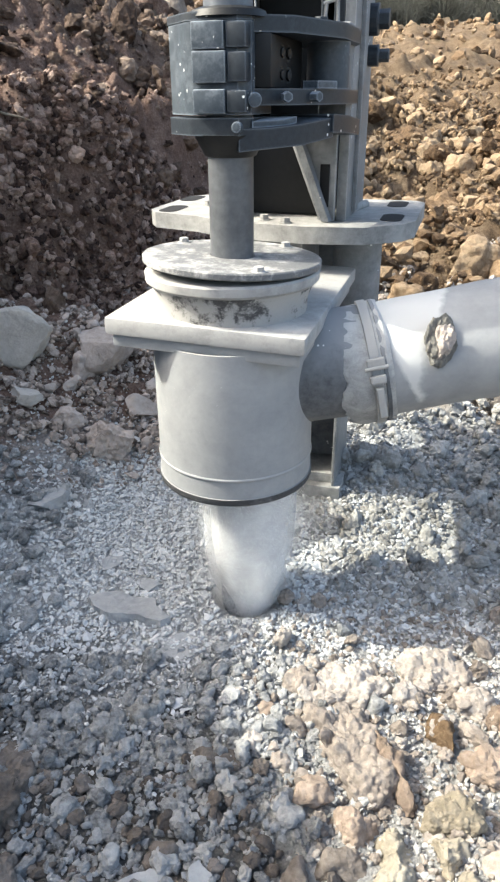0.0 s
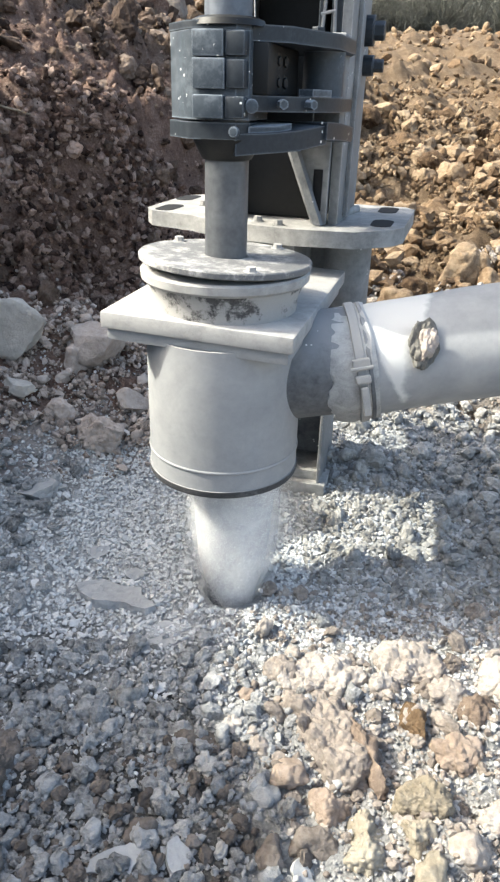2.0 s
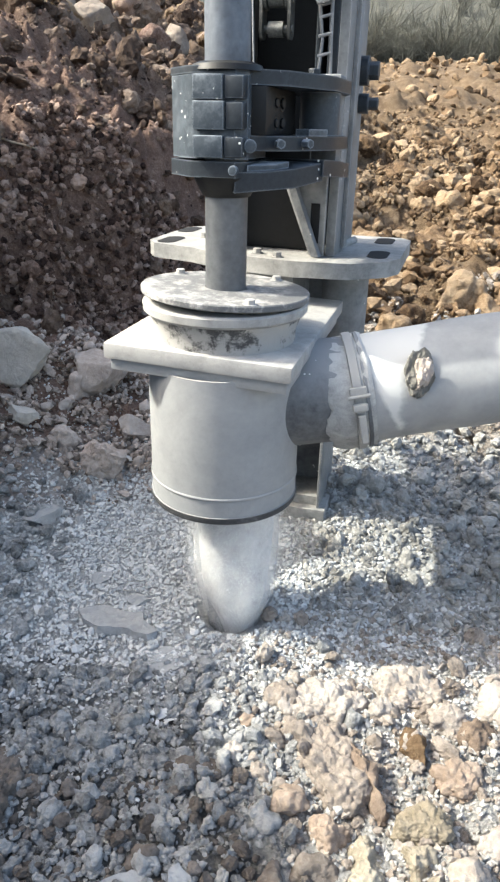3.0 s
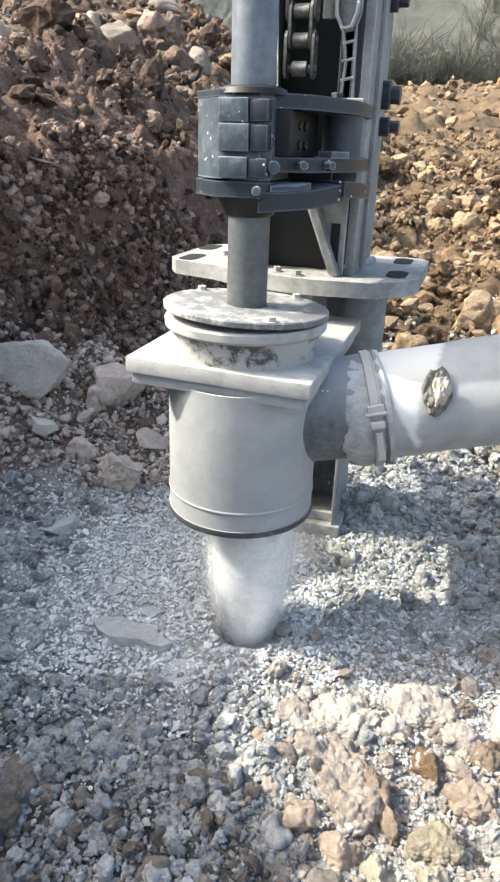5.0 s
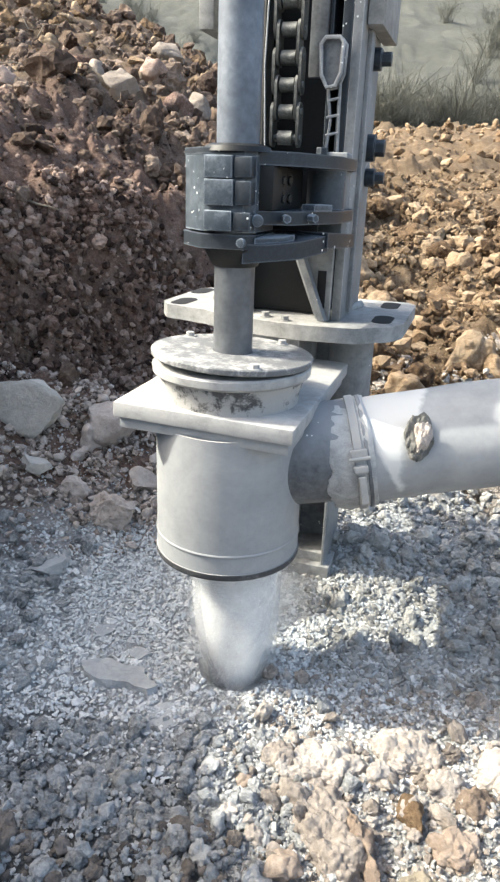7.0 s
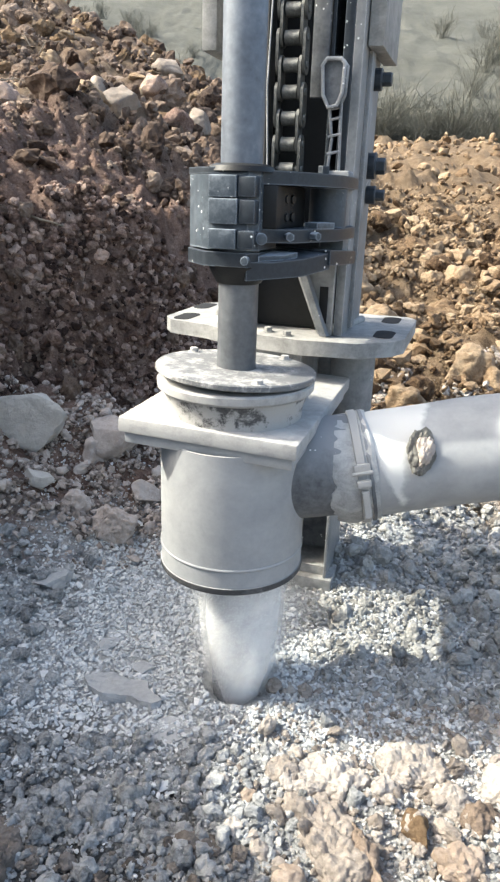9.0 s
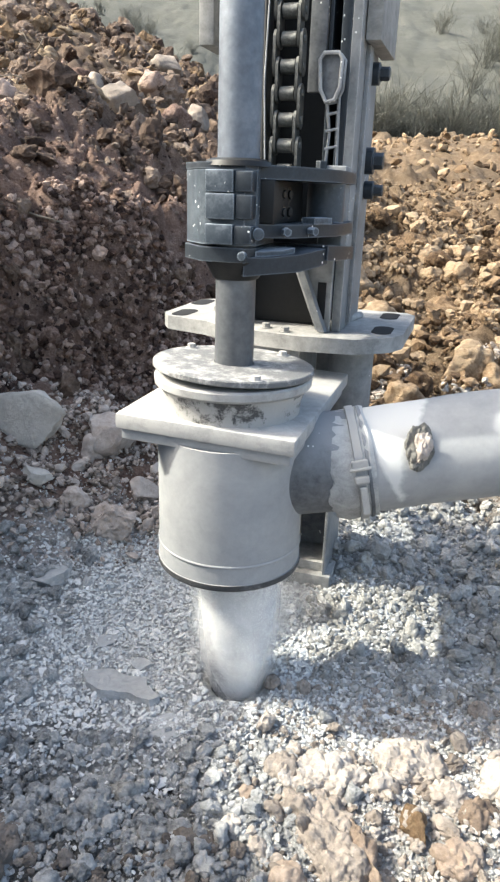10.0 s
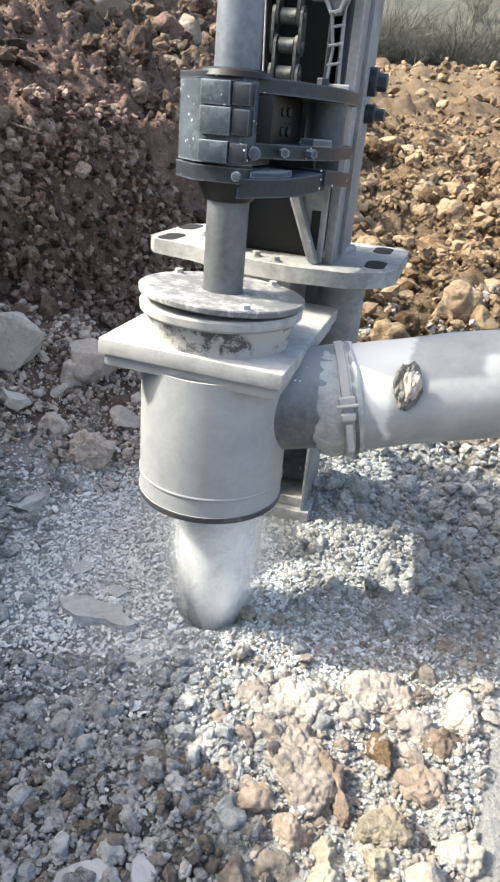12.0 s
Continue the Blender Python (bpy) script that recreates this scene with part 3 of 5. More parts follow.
def scatter(name, n, place, size, material, label, category, seed, level=1, flat=0.6, sink=0.25, sharp=0.25, heap=None, crumbly=False):
    """A great many loose stones in one mesh; place(rng, n) gives x and y, size(rng, x, y) the radii."""
    rng = np.random.default_rng(seed)
    shapes, tris = clod_shapes(level, 12, seed) if crumbly else lump_shapes(level, 10, seed, sharp)
    x, y = place(rng, n)
    rise = np.zeros(len(x))
    r = None
    if heap is not None:
        # each place becomes a clod: a little heap of crumbs
        crumbs, lo, hi, power = heap
        big = np.repeat((lo + (hi - lo) * rng.uniform(0, 1, len(x)) ** power), crumbs)
        x, y = np.repeat(x, crumbs), np.repeat(y, crumbs)
        a, q = rng.uniform(0, 6.2832, len(x)), np.sqrt(rng.uniform(0, 1, len(x)))
        x, y = x + big * q * np.cos(a), y + big * q * np.sin(a)
        rise = big * 0.85 * np.sqrt(1 - q * q) * rng.uniform(0.35, 1, len(x))
        r = big * (0.10 + 0.36 * rng.uniform(0, 1, len(x)) ** 1.6)
    n = len(x)
    keep = (np.hypot(x - 0.024, y) > 0.085) & (y > -0.74) & (np.abs(x - 0.05) < 0.40 * (y + 1.32) + 0.14)
    x, y, rise = x[keep], y[keep], rise[keep]
    n = len(x)
    r = size(rng, x, y) if r is None else r[keep]
    e = 0.012
    z = height(x, y)
    gx, gy = (height(x + e, y) - z) / e, (height(x, y + e) - z) / e
    slope = np.hypot(gx, gy)
    sc = np.stack([rng.uniform(0.75, 1.25, n), rng.uniform(0.65, 1.1, n), flat * rng.uniform(0.6, 1.3, n)], -1) * r[:, None]
    q = rng.normal(size=(n, 4)) * np.array([1.0, 0.32, 0.32, 1.0])
    q /= np.linalg.norm(q, axis=1)[:, None]
    w, a, b, c = q.T
    rot = np.stack([1 - 2 * (b * b + c * c), 2 * (a * b - c * w), 2 * (a * c + b * w), 2 * (a * b + c * w), 1 - 2 * (a * a + c * c),
                    2 * (b * c - a * w), 2 * (a * c - b * w), 2 * (b * c + a * w), 1 - 2 * (a * a + b * b)], -1).reshape(n, 3, 3)
    v = shapes[rng.integers(0, len(shapes), n)] * sc[:, None, :]
    v = np.einsum("nij,nkj->nki", rot, v)
    nrm = np.sqrt(1 + slope ** 2)
    lift = r * flat * (1 - sink * 2)
    v += np.stack([x - gx / nrm * lift, y - gy / nrm * lift, z + lift / nrm + rise], -1)[:, None, :]
    k = shapes.shape[1]
    t = (tris[None] + (np.arange(n) * k)[:, None, None]).reshape(-1, 3).astype(np.int32)
    me = bpy.data.meshes.new(name)
    me.vertices.add(n * k)
    me.vertices.foreach_set("co", v.reshape(-1))
    me.loops.add(t.size)
    me.loops.foreach_set("vertex_index", t.ravel())
    me.polygons.add(len(t))
    me.polygons.foreach_set("loop_start", np.arange(0, t.size, 3, dtype=np.int32))
    me.polygons.foreach_set("use_smooth", np.full(len(t), level > 3 or (level > 1 and not crumbly and heap is None)))
    me.update(calc_edges=True)
    me.materials.append(material)
    return tagged(new(name, me), label, category, kind="stuff")


def area(x0, x1, y0, y1, keep=None):
    def place(rng, n):
        x, y = rng.uniform(x0, x1, n), rng.uniform(y0, y1, n)
        if keep is not None:
            k = keep(x, y) > rng.uniform(0, 1, n)
            x, y = x[k], y[k]
        return x, y
    return place


def sized(lo, hi, power=2.5, grow=0.0):
    def size(rng, x, y):
        return (lo + (hi - lo) * rng.uniform(0, 1, len(x)) ** power) * (1 + grow * np.clip(y - 1, 0, 20))
    return size


def rock_body(seed, sx, sy, sz, rough=0.05):
    rng = random.Random(seed)
    bm = bmesh.new()
    bmesh.ops.create_icosphere(bm, subdivisions=4, radius=1)
    planes = []
    for _ in range(11 if rough < 0.1 else 2):
        n = Vector((rng.gauss(0, 1), rng.gauss(0, 1), rng.gauss(0, 1))).normalized()
        planes.append((n, rng.uniform(0.5, 0.82)))
    for v in bm.verts:
        s = v.co.copy()
        for n, c in planes:
            over = v.co.dot(n) - c
            if over > 0:
                v.co -= n * over
        s = v.co.normalized()
        v.co += s * (noise.fractal(v.co * 2.2 + Vector((seed, 0, 0)), 0.9, 2.0, 4) * rough * 1.6)
        v.co += s * (noise.noise(v.co * 11 + Vector((seed, 3, 0))) * rough * 0.35)
        if rough >= 0.1:
            for f, amp in ((2.2, 0.30), (5.0, 0.17), (11.0, 0.10)):
                v.co += s * ((0.25 - abs(noise.noise(v.co * f + Vector((0, seed, f))))) * amp)
    bm.transform(Matrix.Diagonal((sx, sy, sz, 1)))
    return bm


def slate(x, y, sx, sy, thick, label, seed, turn=0.0, tilt=5.0, corners=()):
    """A broken flat slab with a ragged outline, one edge a little raised."""
    rng = random.Random(seed)
    outline = [(sx * u, sy * v) for u, v in corners]
    for k in range(0 if corners else 9):
        a = 2 * math.pi * (k + rng.uniform(-0.4, 0.4)) / 9
        r = rng.uniform(0.72, 1.12)
        outline.append((sx * r * math.cos(a), sy * r * math.sin(a)))
    bm = prism(outline, -thick, thick * 0.4, 0.0)
    bmesh.ops.triangulate(bm, faces=bm.faces[:])
    bmesh.ops.subdivide_edges(bm, edges=bm.edges[:], cuts=3, use_grid_fill=True)
    for v in bm.verts:
        v.co += Vector((noise.noise(v.co * 60), noise.noise(v.co * 60 + Vector((9, 0, 0))), noise.noise(v.co * 45 + Vector((seed, 5, 0))) * 0.9)) * 0.0035
    ob = link("slate", bm, m_slate, False)
    ob.matrix_world = pose(x, y, float(height(x, y)) + thick * 0.9, tilt, 0, turn)
    return tagged(ob, label, "slate")


def clod(x, y, sx, sy, sz, material, label, seed, turn=0.0, level=5, up=-0.08):
    ob = link("clod", clod_body(seed, sx, sy, sz * 1.15, level), material, True)
    ob.matrix_world = pose(x, y, float(height(x, y)) + sz * up, 0, 0, turn)
    return tagged(ob, label, "clod")


def rock(name, x, y, sx, sy, sz, material, label, seed, turn=0.0, tilt=0.0, up=0.35, rough=0.05, category="rock"):
    ob = link(name, rock_body(seed, sx, sy, sz, rough), material, True)
    ob.matrix_world = pose(x, y, float(height(x, y)) + sz * up, tilt, 0, turn)
    return tagged(ob, label, category)

# ---- loose ground ----
def cut_zone(x, y):
    return np.exp(-((x - 0.0) / 0.55) ** 4 - ((y - 0.22) / 0.50) ** 4)


def front_left(x, y):
    return sstep(0.16 - x + 0.25 * fbm(x, y, 3, 3, 71), -0.1, 0.15) * sstep(-y + 0.15 * fbm(x, y, 4, 3, 72), 0.10, 0.32)


def front_right(x, y):
    return sstep(x + 0.25 * fbm(x, y, 3, 3, 71), 0.02, 0.25) * sstep(0.02 - y, -0.1, 0.2)


def on_face(x, y):
    d = bank_depth(x, y)
    return sstep(d, -0.02, 0.03) * (1 - sstep(d, 0.20, 0.30)) * (1 - sstep(x, -0.1, 0.3))


def on_bank(x, y):
    return sstep(bank_depth(x, y), -0.12, 0.02) * (1 - sstep(x, -0.1, 0.4 + 0.1 * np.clip(y, 0, 10)))


scatter("cuttings", 68000, area(-0.85, 1.0, -0.55, 1.0, cut_zone), sized(0.0034, 0.0085, 1.7), m_cut,
        "pale grey drill cuttings and small flat chips round the hole", "gravel", 11, flat=0.5, sink=0.12)
scatter("pale_side_gravel", 7000, area(0.2, 1.3, -0.05, 0.6), sized(0.004, 0.017, 2.2), m_side,
        "pale grey gravel beside the mast foot", "gravel", 30, flat=0.6)
scatter("coarse_chips", 2600, area(-0.85, 1.0, -0.6, 1.0, cut_zone), sized(0.007, 0.018, 2.4), m_cut,
        "flat light grey rock chips on the cuttings", "gravel", 12, flat=0.35)
scatter("dark_gravel", 30000, area(-0.95, 0.5, -0.95, 0.2, front_left), sized(0.003, 0.0105, 2.0), m_dark,
        "dark grey angular gravel in front of the hole", "gravel", 13, flat=0.6, sharp=0.7)
scatter("dark_clods", 2400, area(-0.95, 0.4, -0.95, -0.1, front_left), sized(0.006, 0.021, 2.2), m_dark,
        "dusty dark grey lumps of rubble among the gravel", "rubble", 14, level=3, flat=0.8, sink=0.2, crumbly=True)
scatter("grey_clods", 700, area(-0.95, -0.36, -0.30, 0.48, lambda x, y: sstep(-x, 0.36, 0.50)), sized(0.006, 0.024, 2.4), m_dark,
        "dusty grey clods on the edge of the cuttings", "rubble", 37, level=3, flat=0.75, sink=0.2, crumbly=True)
scatter("brown_crumbs", 1100, area(-0.9, 0.4, -0.95, -0.44, front_left), sized(0.005, 0.017, 2.2), m_damp,
        "damp brown earth lumps among the gravel", "rubble", 15, level=3, flat=0.75, sink=0.2, crumbly=True)
scatter("chalky_crumbs", 20000, area(-0.1, 1.1, -0.95, 0.15, front_right), sized(0.003, 0.009, 1.9), m_white,
        "white chalky crumbs and powder in the sun", "gravel", 16, flat=0.55, sink=0.15)
scatter("tan_crumbs", 800, area(0.0, 1.1, -0.95, 0.0, front_right), sized(0.006, 0.026, 2.6), m_tan,
        "tan earth clods dusted with white powder", "rubble", 17, level=3, flat=0.75, sink=0.2, crumbly=True)
scatter("tan_grit", 5200, area(0.0, 1.1, -0.95, 0.0, front_right), sized(0.003, 0.011, 2.0), m_tan,
        "small tan earth crumbs in the white powder", "rubble", 40, flat=0.8, sharp=0.6)
scatter("slope_foot", 420, area(0.25, 1.6, 0.85, 2.0), sized(0.010, 0.050, 2.6), m_tan,
        "pale pinkish earth clods at the foot of the slope", "soil", 34, flat=0.8, sharp=0.45, heap=(16, 0.012, 0.055, 2.0))
scatter("side_gravel", 5600, area(0.25, 1.7, 0.45, 1.15), sized(0.004, 0.019, 2.4), m_dark,
        "grey gravel and crumbs beside the mast foot", "gravel", 18, flat=0.65)
scatter("side_clods", 1900, area(0.25, 1.8, 0.1, 1.7), sized(0.007, 0.032, 2.4), m_side,
        "greyish clods beside the mast foot", "rubble", 19, level=3, flat=0.75, sink=0.2, crumbly=True)
scatter("left_rubble", 9500, area(-1.5, 0.25, 0.30, 2.0, lambda x, y: sstep(y - 0.4 * x, 0.56, 0.85) * (1 - sstep(bank_depth(x, y), -0.02, 0.06))), sized(0.005, 0.020, 2.6), m_rubble,
        "brown soil crumbs and stones below the bank", "rubble", 20, flat=0.8, sharp=0.5)
scatter("left_clods", 900, area(-1.5, 0.25, 0.30, 2.0, lambda x, y: sstep(y - 0.4 * x, 0.56, 0.85) * (1 - sstep(bank_depth(x, y), -0.02, 0.10))), sized(0.012, 0.042, 2.4), m_rubble,
        "crumbly brown clods below the bank", "rubble", 35, flat=0.85, sharp=0.45, heap=(14, 0.014, 0.048, 2.0))
scatter("left_stones", 330, area(-1.4, 0.2, 0.25, 1.9, lambda x, y: sstep(y - 0.4 * x, 0.5, 0.85) * (1 - sstep(bank_depth(x, y), 0.0, 0.08))), sized(0.010, 0.034, 2.4), m_pink,
        "dusty greyish brown stones below the bank", "rubble", 21, level=2, flat=0.75, sharp=0.4)
scatter("left_gravel", 1800, area(-1.2, -0.15, -0.2, 1.1), sized(0.003, 0.011, 2.6), m_cut,
        "grey gravel with dust", "gravel", 22, flat=0.65)
scatter("bank_crumbs", 7500, area(-1.9, 0.5, 0.5, 2.8, on_bank), sized(0.004, 0.017, 2.6), m_brown,
        "crumbling brown earth of the cut bank", "soil", 23, flat=0.8, sink=0.35)
scatter("bank_face", 60000, area(-1.6, 0.4, 0.6, 2.6, on_face), sized(0.005, 0.026, 2.4), m_brown,
        "fine damp brown earth crumbs on the cut bank", "soil", 33, flat=0.85, sink=0.30, sharp=0.6)
scatter("bank_lumps", 1800, area(-1.6, 0.4, 0.6, 2.6, on_face), sized(0.010, 0.034, 2.0), m_brown,
        "cracked lumps of damp brown earth in the cut bank", "soil", 36, level=3, flat=0.8, sink=0.42, crumbly=True)
scatter("bank_clods", 1300, area(-2.2, 0.6, 0.6, 3.4, on_bank), sized(0.010, 0.055, 2.6), m_mound,
        "brown earth clods on top of the cut bank", "soil", 24, level=3, flat=0.8, sink=0.25, crumbly=True)
scatter("mound_clods", 1300, area(-7.0, 1.0, 2.2, 11.0, lambda x, y: 1 - sstep(x, -0.2, 0.9)), sized(0.02, 0.14, 3.0, 0.03), m_mound,
        "brown earth clods on the spoil heap", "soil", 25, level=3, flat=0.75, sink=0.2, crumbly=True)
scatter("mound_ochre", 600, area(-6.0, 1.0, 2.6, 11.0, lambda x, y: 1 - sstep(x, -0.2, 0.9)), sized(0.02, 0.12, 2.8, 0.03), m_ochre,
        "yellowish earth clods on the spoil heap", "soil", 26, level=3, flat=0.75, sink=0.2, crumbly=True)
scatter("slope_clods", 480, area(0.2, 3.4, 1.1, 5.0), sized(0.016, 0.095, 2.4), m_ochre,
        "ochre and tan earth clods on the slope", "soil", 27, level=4, flat=0.8, sink=0.2, crumbly=True)
scatter("slope_heaps", 620, area(0.2, 3.4, 1.1, 5.0), sized(0.010, 0.060, 3.0), m_ochre,
        "loose crumbling ochre earth on the slope", "soil", 38, flat=0.85, sharp=0.6, heap=(20, 0.02, 0.13, 1.8))
scatter("mound_heaps", 560, area(-5.0, 1.0, 2.2, 9.0, lambda x, y: 1 - sstep(x, -0.2, 0.9)), sized(0.014, 0.085, 3.0, 0.05), m_mound,
        "loose crumbling brown earth on the spoil heap", "soil", 39, flat=0.85, sharp=0.6, heap=(20, 0.03, 0.14, 1.8))
scatter("slope_crumbs", 7000, area(0.2, 3.6, 1.0, 7.0), sized(0.005, 0.020, 2.4, 0.22), m_ochre,
        "dry ochre crumbs on the slope", "soil", 28, flat=0.75, sharp=0.5)
scatter("far_clods", 1500, area(-0.5, 9.0, 4.5, 17.0), sized(0.03, 0.12, 3.0, 0.0), m_ochre,
        "dry ochre clods on the far slope", "soil", 29, level=2, flat=0.7, sink=0.2, crumbly=True)

# single stones
rock("rock", -0.765, 0.89, 0.18, 0.12, 0.12, m_rock, "large pale grey angular rock below the earth bank", 3, 10, up=0.55)
rock("rock", -0.475, 1.0, 0.13, 0.09, 0.095, m_pink, "rounded greyish brown rock below the earth bank", 5, 25, up=0.5)
rock("rock", -0.655, 0.66, 0.058, 0.045, 0.042, m_rock, "small pale rounded stone in brown soil", 8, 0, up=0.4)
rock("rock", -0.345, 0.82, 0.075, 0.06, 0.052, m_pink, "dusty pinkish grey stone beside the dust hood", 12, 30, up=0.4)
rock("rock", -0.24, 0.66, 0.04, 0.032, 0.03, m_pink, "small brown stone below the earth bank", 15, 40)
rock("rock", -0.56, 0.82, 0.035, 0.03, 0.025, m_pink, "small rounded brown stone in soil", 16, 70)
rock("rock", -0.50, 0.30, 0.06, 0.05, 0.022, m_slate, "flat pale stone half buried in grey dust", 18, 60, up=0.5)
slate(-0.24, -0.05, 0.100, 0.050, 0.016, "flat grey slab of rock on the cuttings", 41, -14, -7,
      ((-1.0, 0.15), (-0.7, -0.45), (-0.3, -0.8), (0.25, -0.55), (0.9, -0.75), (1.05, -0.3), (0.6, 0.3), (0.5, 0.8), (0.1, 0.65), (-0.5, 0.9)))
slate(-0.205, 0.03, 0.030, 0.020, 0.007, "small flat grey rock flake on the cuttings", 22, -20, 9)
slate(-0.12, -0.17, 0.066, 0.042, 0.005, "dusty grey slab half buried in the cuttings", 24, 20, 3)
slate(-0.31, 0.12, 0.032, 0.022, 0.006, "small flat grey rock flake on the cuttings", 25, 50, 6)
clod(0.215, -0.275, 0.085, 0.062, 0.040, m_tan, "pale tan clod of earth dusted with white powder", 31, 15, 6)
clod(0.215, -0.43, 0.062, 0.115, 0.040, m_tan, "long tan clod of earth streaked with brown", 33, 12, 6)
clod(0.265, -0.44, 0.020, 0.085, 0.040, m_umber, "brown crumbling edge of a tan clod", 34, 14)
clod(0.125, -0.275, 0.045, 0.038, 0.028, m_tan, "pale pinkish clod dusted with white powder", 61, 70)
clod(0.065, -0.32, 0.024, 0.022, 0.020, m_umber, "small pinkish brown clod beside dark gravel", 66, 10, 4)
clod(0.155, -0.35, 0.050, 0.045, 0.024, m_tan, "pale pinkish clod dusted with white powder", 62, 120)
clod(0.20, -0.55, 0.035, 0.035, 0.03, m_umber, "crumbly brown clod beside white powder", 64, 30)
clod(0.48, -0.36, 0.05, 0.028, 0.03, m_umber, "pinkish brown clod in white powder", 65, 30)
clod(0.375, -0.245, 0.095, 0.060, 0.034, m_tan, "broad pale clod of earth in white powder", 35, -10, 6)
clod(0.368, -0.385, 0.026, 0.040, 0.034, m_ochre, "small yellow ochre stone in white powder", 37, 4, 4)
clod(0.445, -0.325, 0.035, 0.045, 0.032, m_tan, "upright tan clod in white powder", 38, 24)
clod(0.43, -0.44, 0.042, 0.045, 0.034, m_umber, "brownish tan clod in white powder", 39, 40)
clod(0.55, -0.28, 0.055, 0.04, 0.034, m_tan, "tan clod in the sun on white powder", 41, 70)
clod(0.245, -0.605, 0.035, 0.055, 0.036, m_yellow, "yellowish tan crumbly clod", 42, 0, 6)
clod(0.355, -0.545, 0.055, 0.034, 0.034, m_yellow, "broad yellowish grey clod beside white powder", 43, 5, 6)
clod(0.325, -0.60, 0.034, 0.034, 0.032, m_yellow, "yellowish tan crumbly clod", 44, 50)
clod(0.335, -0.66, 0.036, 0.030, 0.030, m_yellow, "small yellow clod beside white powder", 67, 80, 4)
clod(0.40, -0.63, 0.035, 0.040, 0.030, m_tan, "pale tan clod beside white powder", 68, 20, 4)
clod(0.47, -0.56, 0.045, 0.040, 0.034, m_tan, "pale crumbly clod in white powder", 69, 0)
clod(-0.165, -0.335, 0.034, 0.028, 0.025, m_side, "small brownish grey clod in dark gravel", 45, 0, 4)
clod(-0.225, -0.37, 0.030, 0.026, 0.024, m_dark, "dark grey clod in gravel", 49, 0, 4)
clod(-0.03, -0.44, 0.040, 0.032, 0.028, m_damp, "small damp brown clod in dark gravel", 46, 30)
clod(0.025, -0.42, 0.026, 0.036, 0.032, m_dark, "dark grey clod in gravel", 47, 10)
clod(0.135, -0.495, 0.034, 0.028, 0.026, m_umber, "greyish brown clod in gravel", 70, 15, 4)
clod(0.095, -0.53, 0.030, 0.026, 0.024, m_dark, "dark grey clod in gravel", 71, 45, 4)
clod(-0.09, -0.60, 0.032, 0.028, 0.026, m_damp, "small damp brown clod in dark gravel", 72, 45, 4)
clod(0.17, -0.61, 0.040, 0.030, 0.026, m_damp, "small damp brown clod in dark gravel", 73, 15, 4)
clod(0.105, -0.63, 0.030, 0.026, 0.022, m_damp, "small damp brown clod in dark gravel", 74, 75, 4)
clod(-0.355, -0.50, 0.072, 0.095, 0.055, m_damp, "large dusty brown clod beside dark gravel", 48, 20, 6)
clod(-0.335, -0.64, 0.05, 0.05, 0.035, m_damp, "dark brown clod of damp soil", 75, 0)
slate(-0.122, -0.645, 0.044, 0.022, 0.008, "flat grey rock flake lying in gravel", 26, 10, 12)
slate(-0.036, -0.635, 0.022, 0.026, 0.007, "pale grey angular rock flake in gravel", 27, 30, 24)
slate(0.15, -0.652, 0.016, 0.026, 0.007, "upright grey rock flake in gravel", 28, 30, 40)
clod(-0.41, 0.61, 0.075, 0.055, 0.062, m_rubble, "rough crumbling brown clod on grey dust", 14, 10, 5, 0.4)
clod(-0.535, 0.66, 0.045, 0.04, 0.042, m_rubble, "crumbling brown clod below the bank", 76, 10, 4, 0.3)
clod(-0.55, 0.93, 0.05, 0.045, 0.045, m_rubble, "crumbling brown clod between two rocks", 77, 40, 4, 0.3)
for k in range(46):
    q = random.Random(200 + k)
    x, y, r = q.uniform(0.62, 1.9), q.uniform(1.6, 4.2), q.uniform(0.055, 0.13)
    if x - 0.1 < 0.40 * (y + 1.3):
        clod(x, y, r * q.uniform(0.9, 1.2), r * q.uniform(0.7, 1.0), r * q.uniform(0.6, 0.8), m_ochre, "large crumbling ochre clod on the slope", 300 + k, q.uniform(0, 360), 4, 0.3)
for k in range(34):
    q = random.Random(400 + k)
    x, y, r = q.uniform(-2.4, -0.3), q.uniform(2.4, 6.5), q.uniform(0.06, 0.15)
    clod(x, y, r * q.uniform(0.9, 1.2), r * q.uniform(0.7, 1.0), r * q.uniform(0.6, 0.8), q.choice((m_mound, m_brown, m_ochre)), "large crumbling earth clod on the spoil heap", 500 + k, q.uniform(0, 360), 4, 0.3)
rock("rock", -0.965, 3.52, 0.16, 0.12, 0.12, m_boulder, "brown boulder lying on the spoil heap", 51, 20, up=0.35)
rock("rock", -1.27, 4.06, 0.17, 0.14, 0.15, m_boulder, "brownish boulder lying on the spoil heap", 52, -30, up=0.35)
rock("rock", -1.25, 7.55, 0.22, 0.18, 0.17, m_boulder, "brown boulder near the crest of the spoil heap", 53, 10, up=0.3)
rock("rock", -0.62, 4.58, 0.13, 0.12, 0.14, m_boulder, "brown boulder on the brown spoil heap", 54, 10, up=0.3)
rock("rock", -3.6, 9.9, 0.13, 0.12, 0.13, m_rock, "small pale boulder on the heap's crest", 55, 10, up=0.6)


def root(points, r, label):
    """A thin bent root or stalk through the given places."""
    pts = [Vector(p) for p in points]
    bm = joined(*[rod_between(a, b, r * (1 - 0.5 * k / len(pts)), 8, r2=r * (1 - 0.5 * (k + 1) / len(pts))) for k, (a, b) in enumerate(zip(pts, pts[1:]))])
    return tagged(link("root", bm, m_rootbark, True), label, "root")


def on_ground(x, y, up):
    return (x, y, float(height(x, y)) + up)


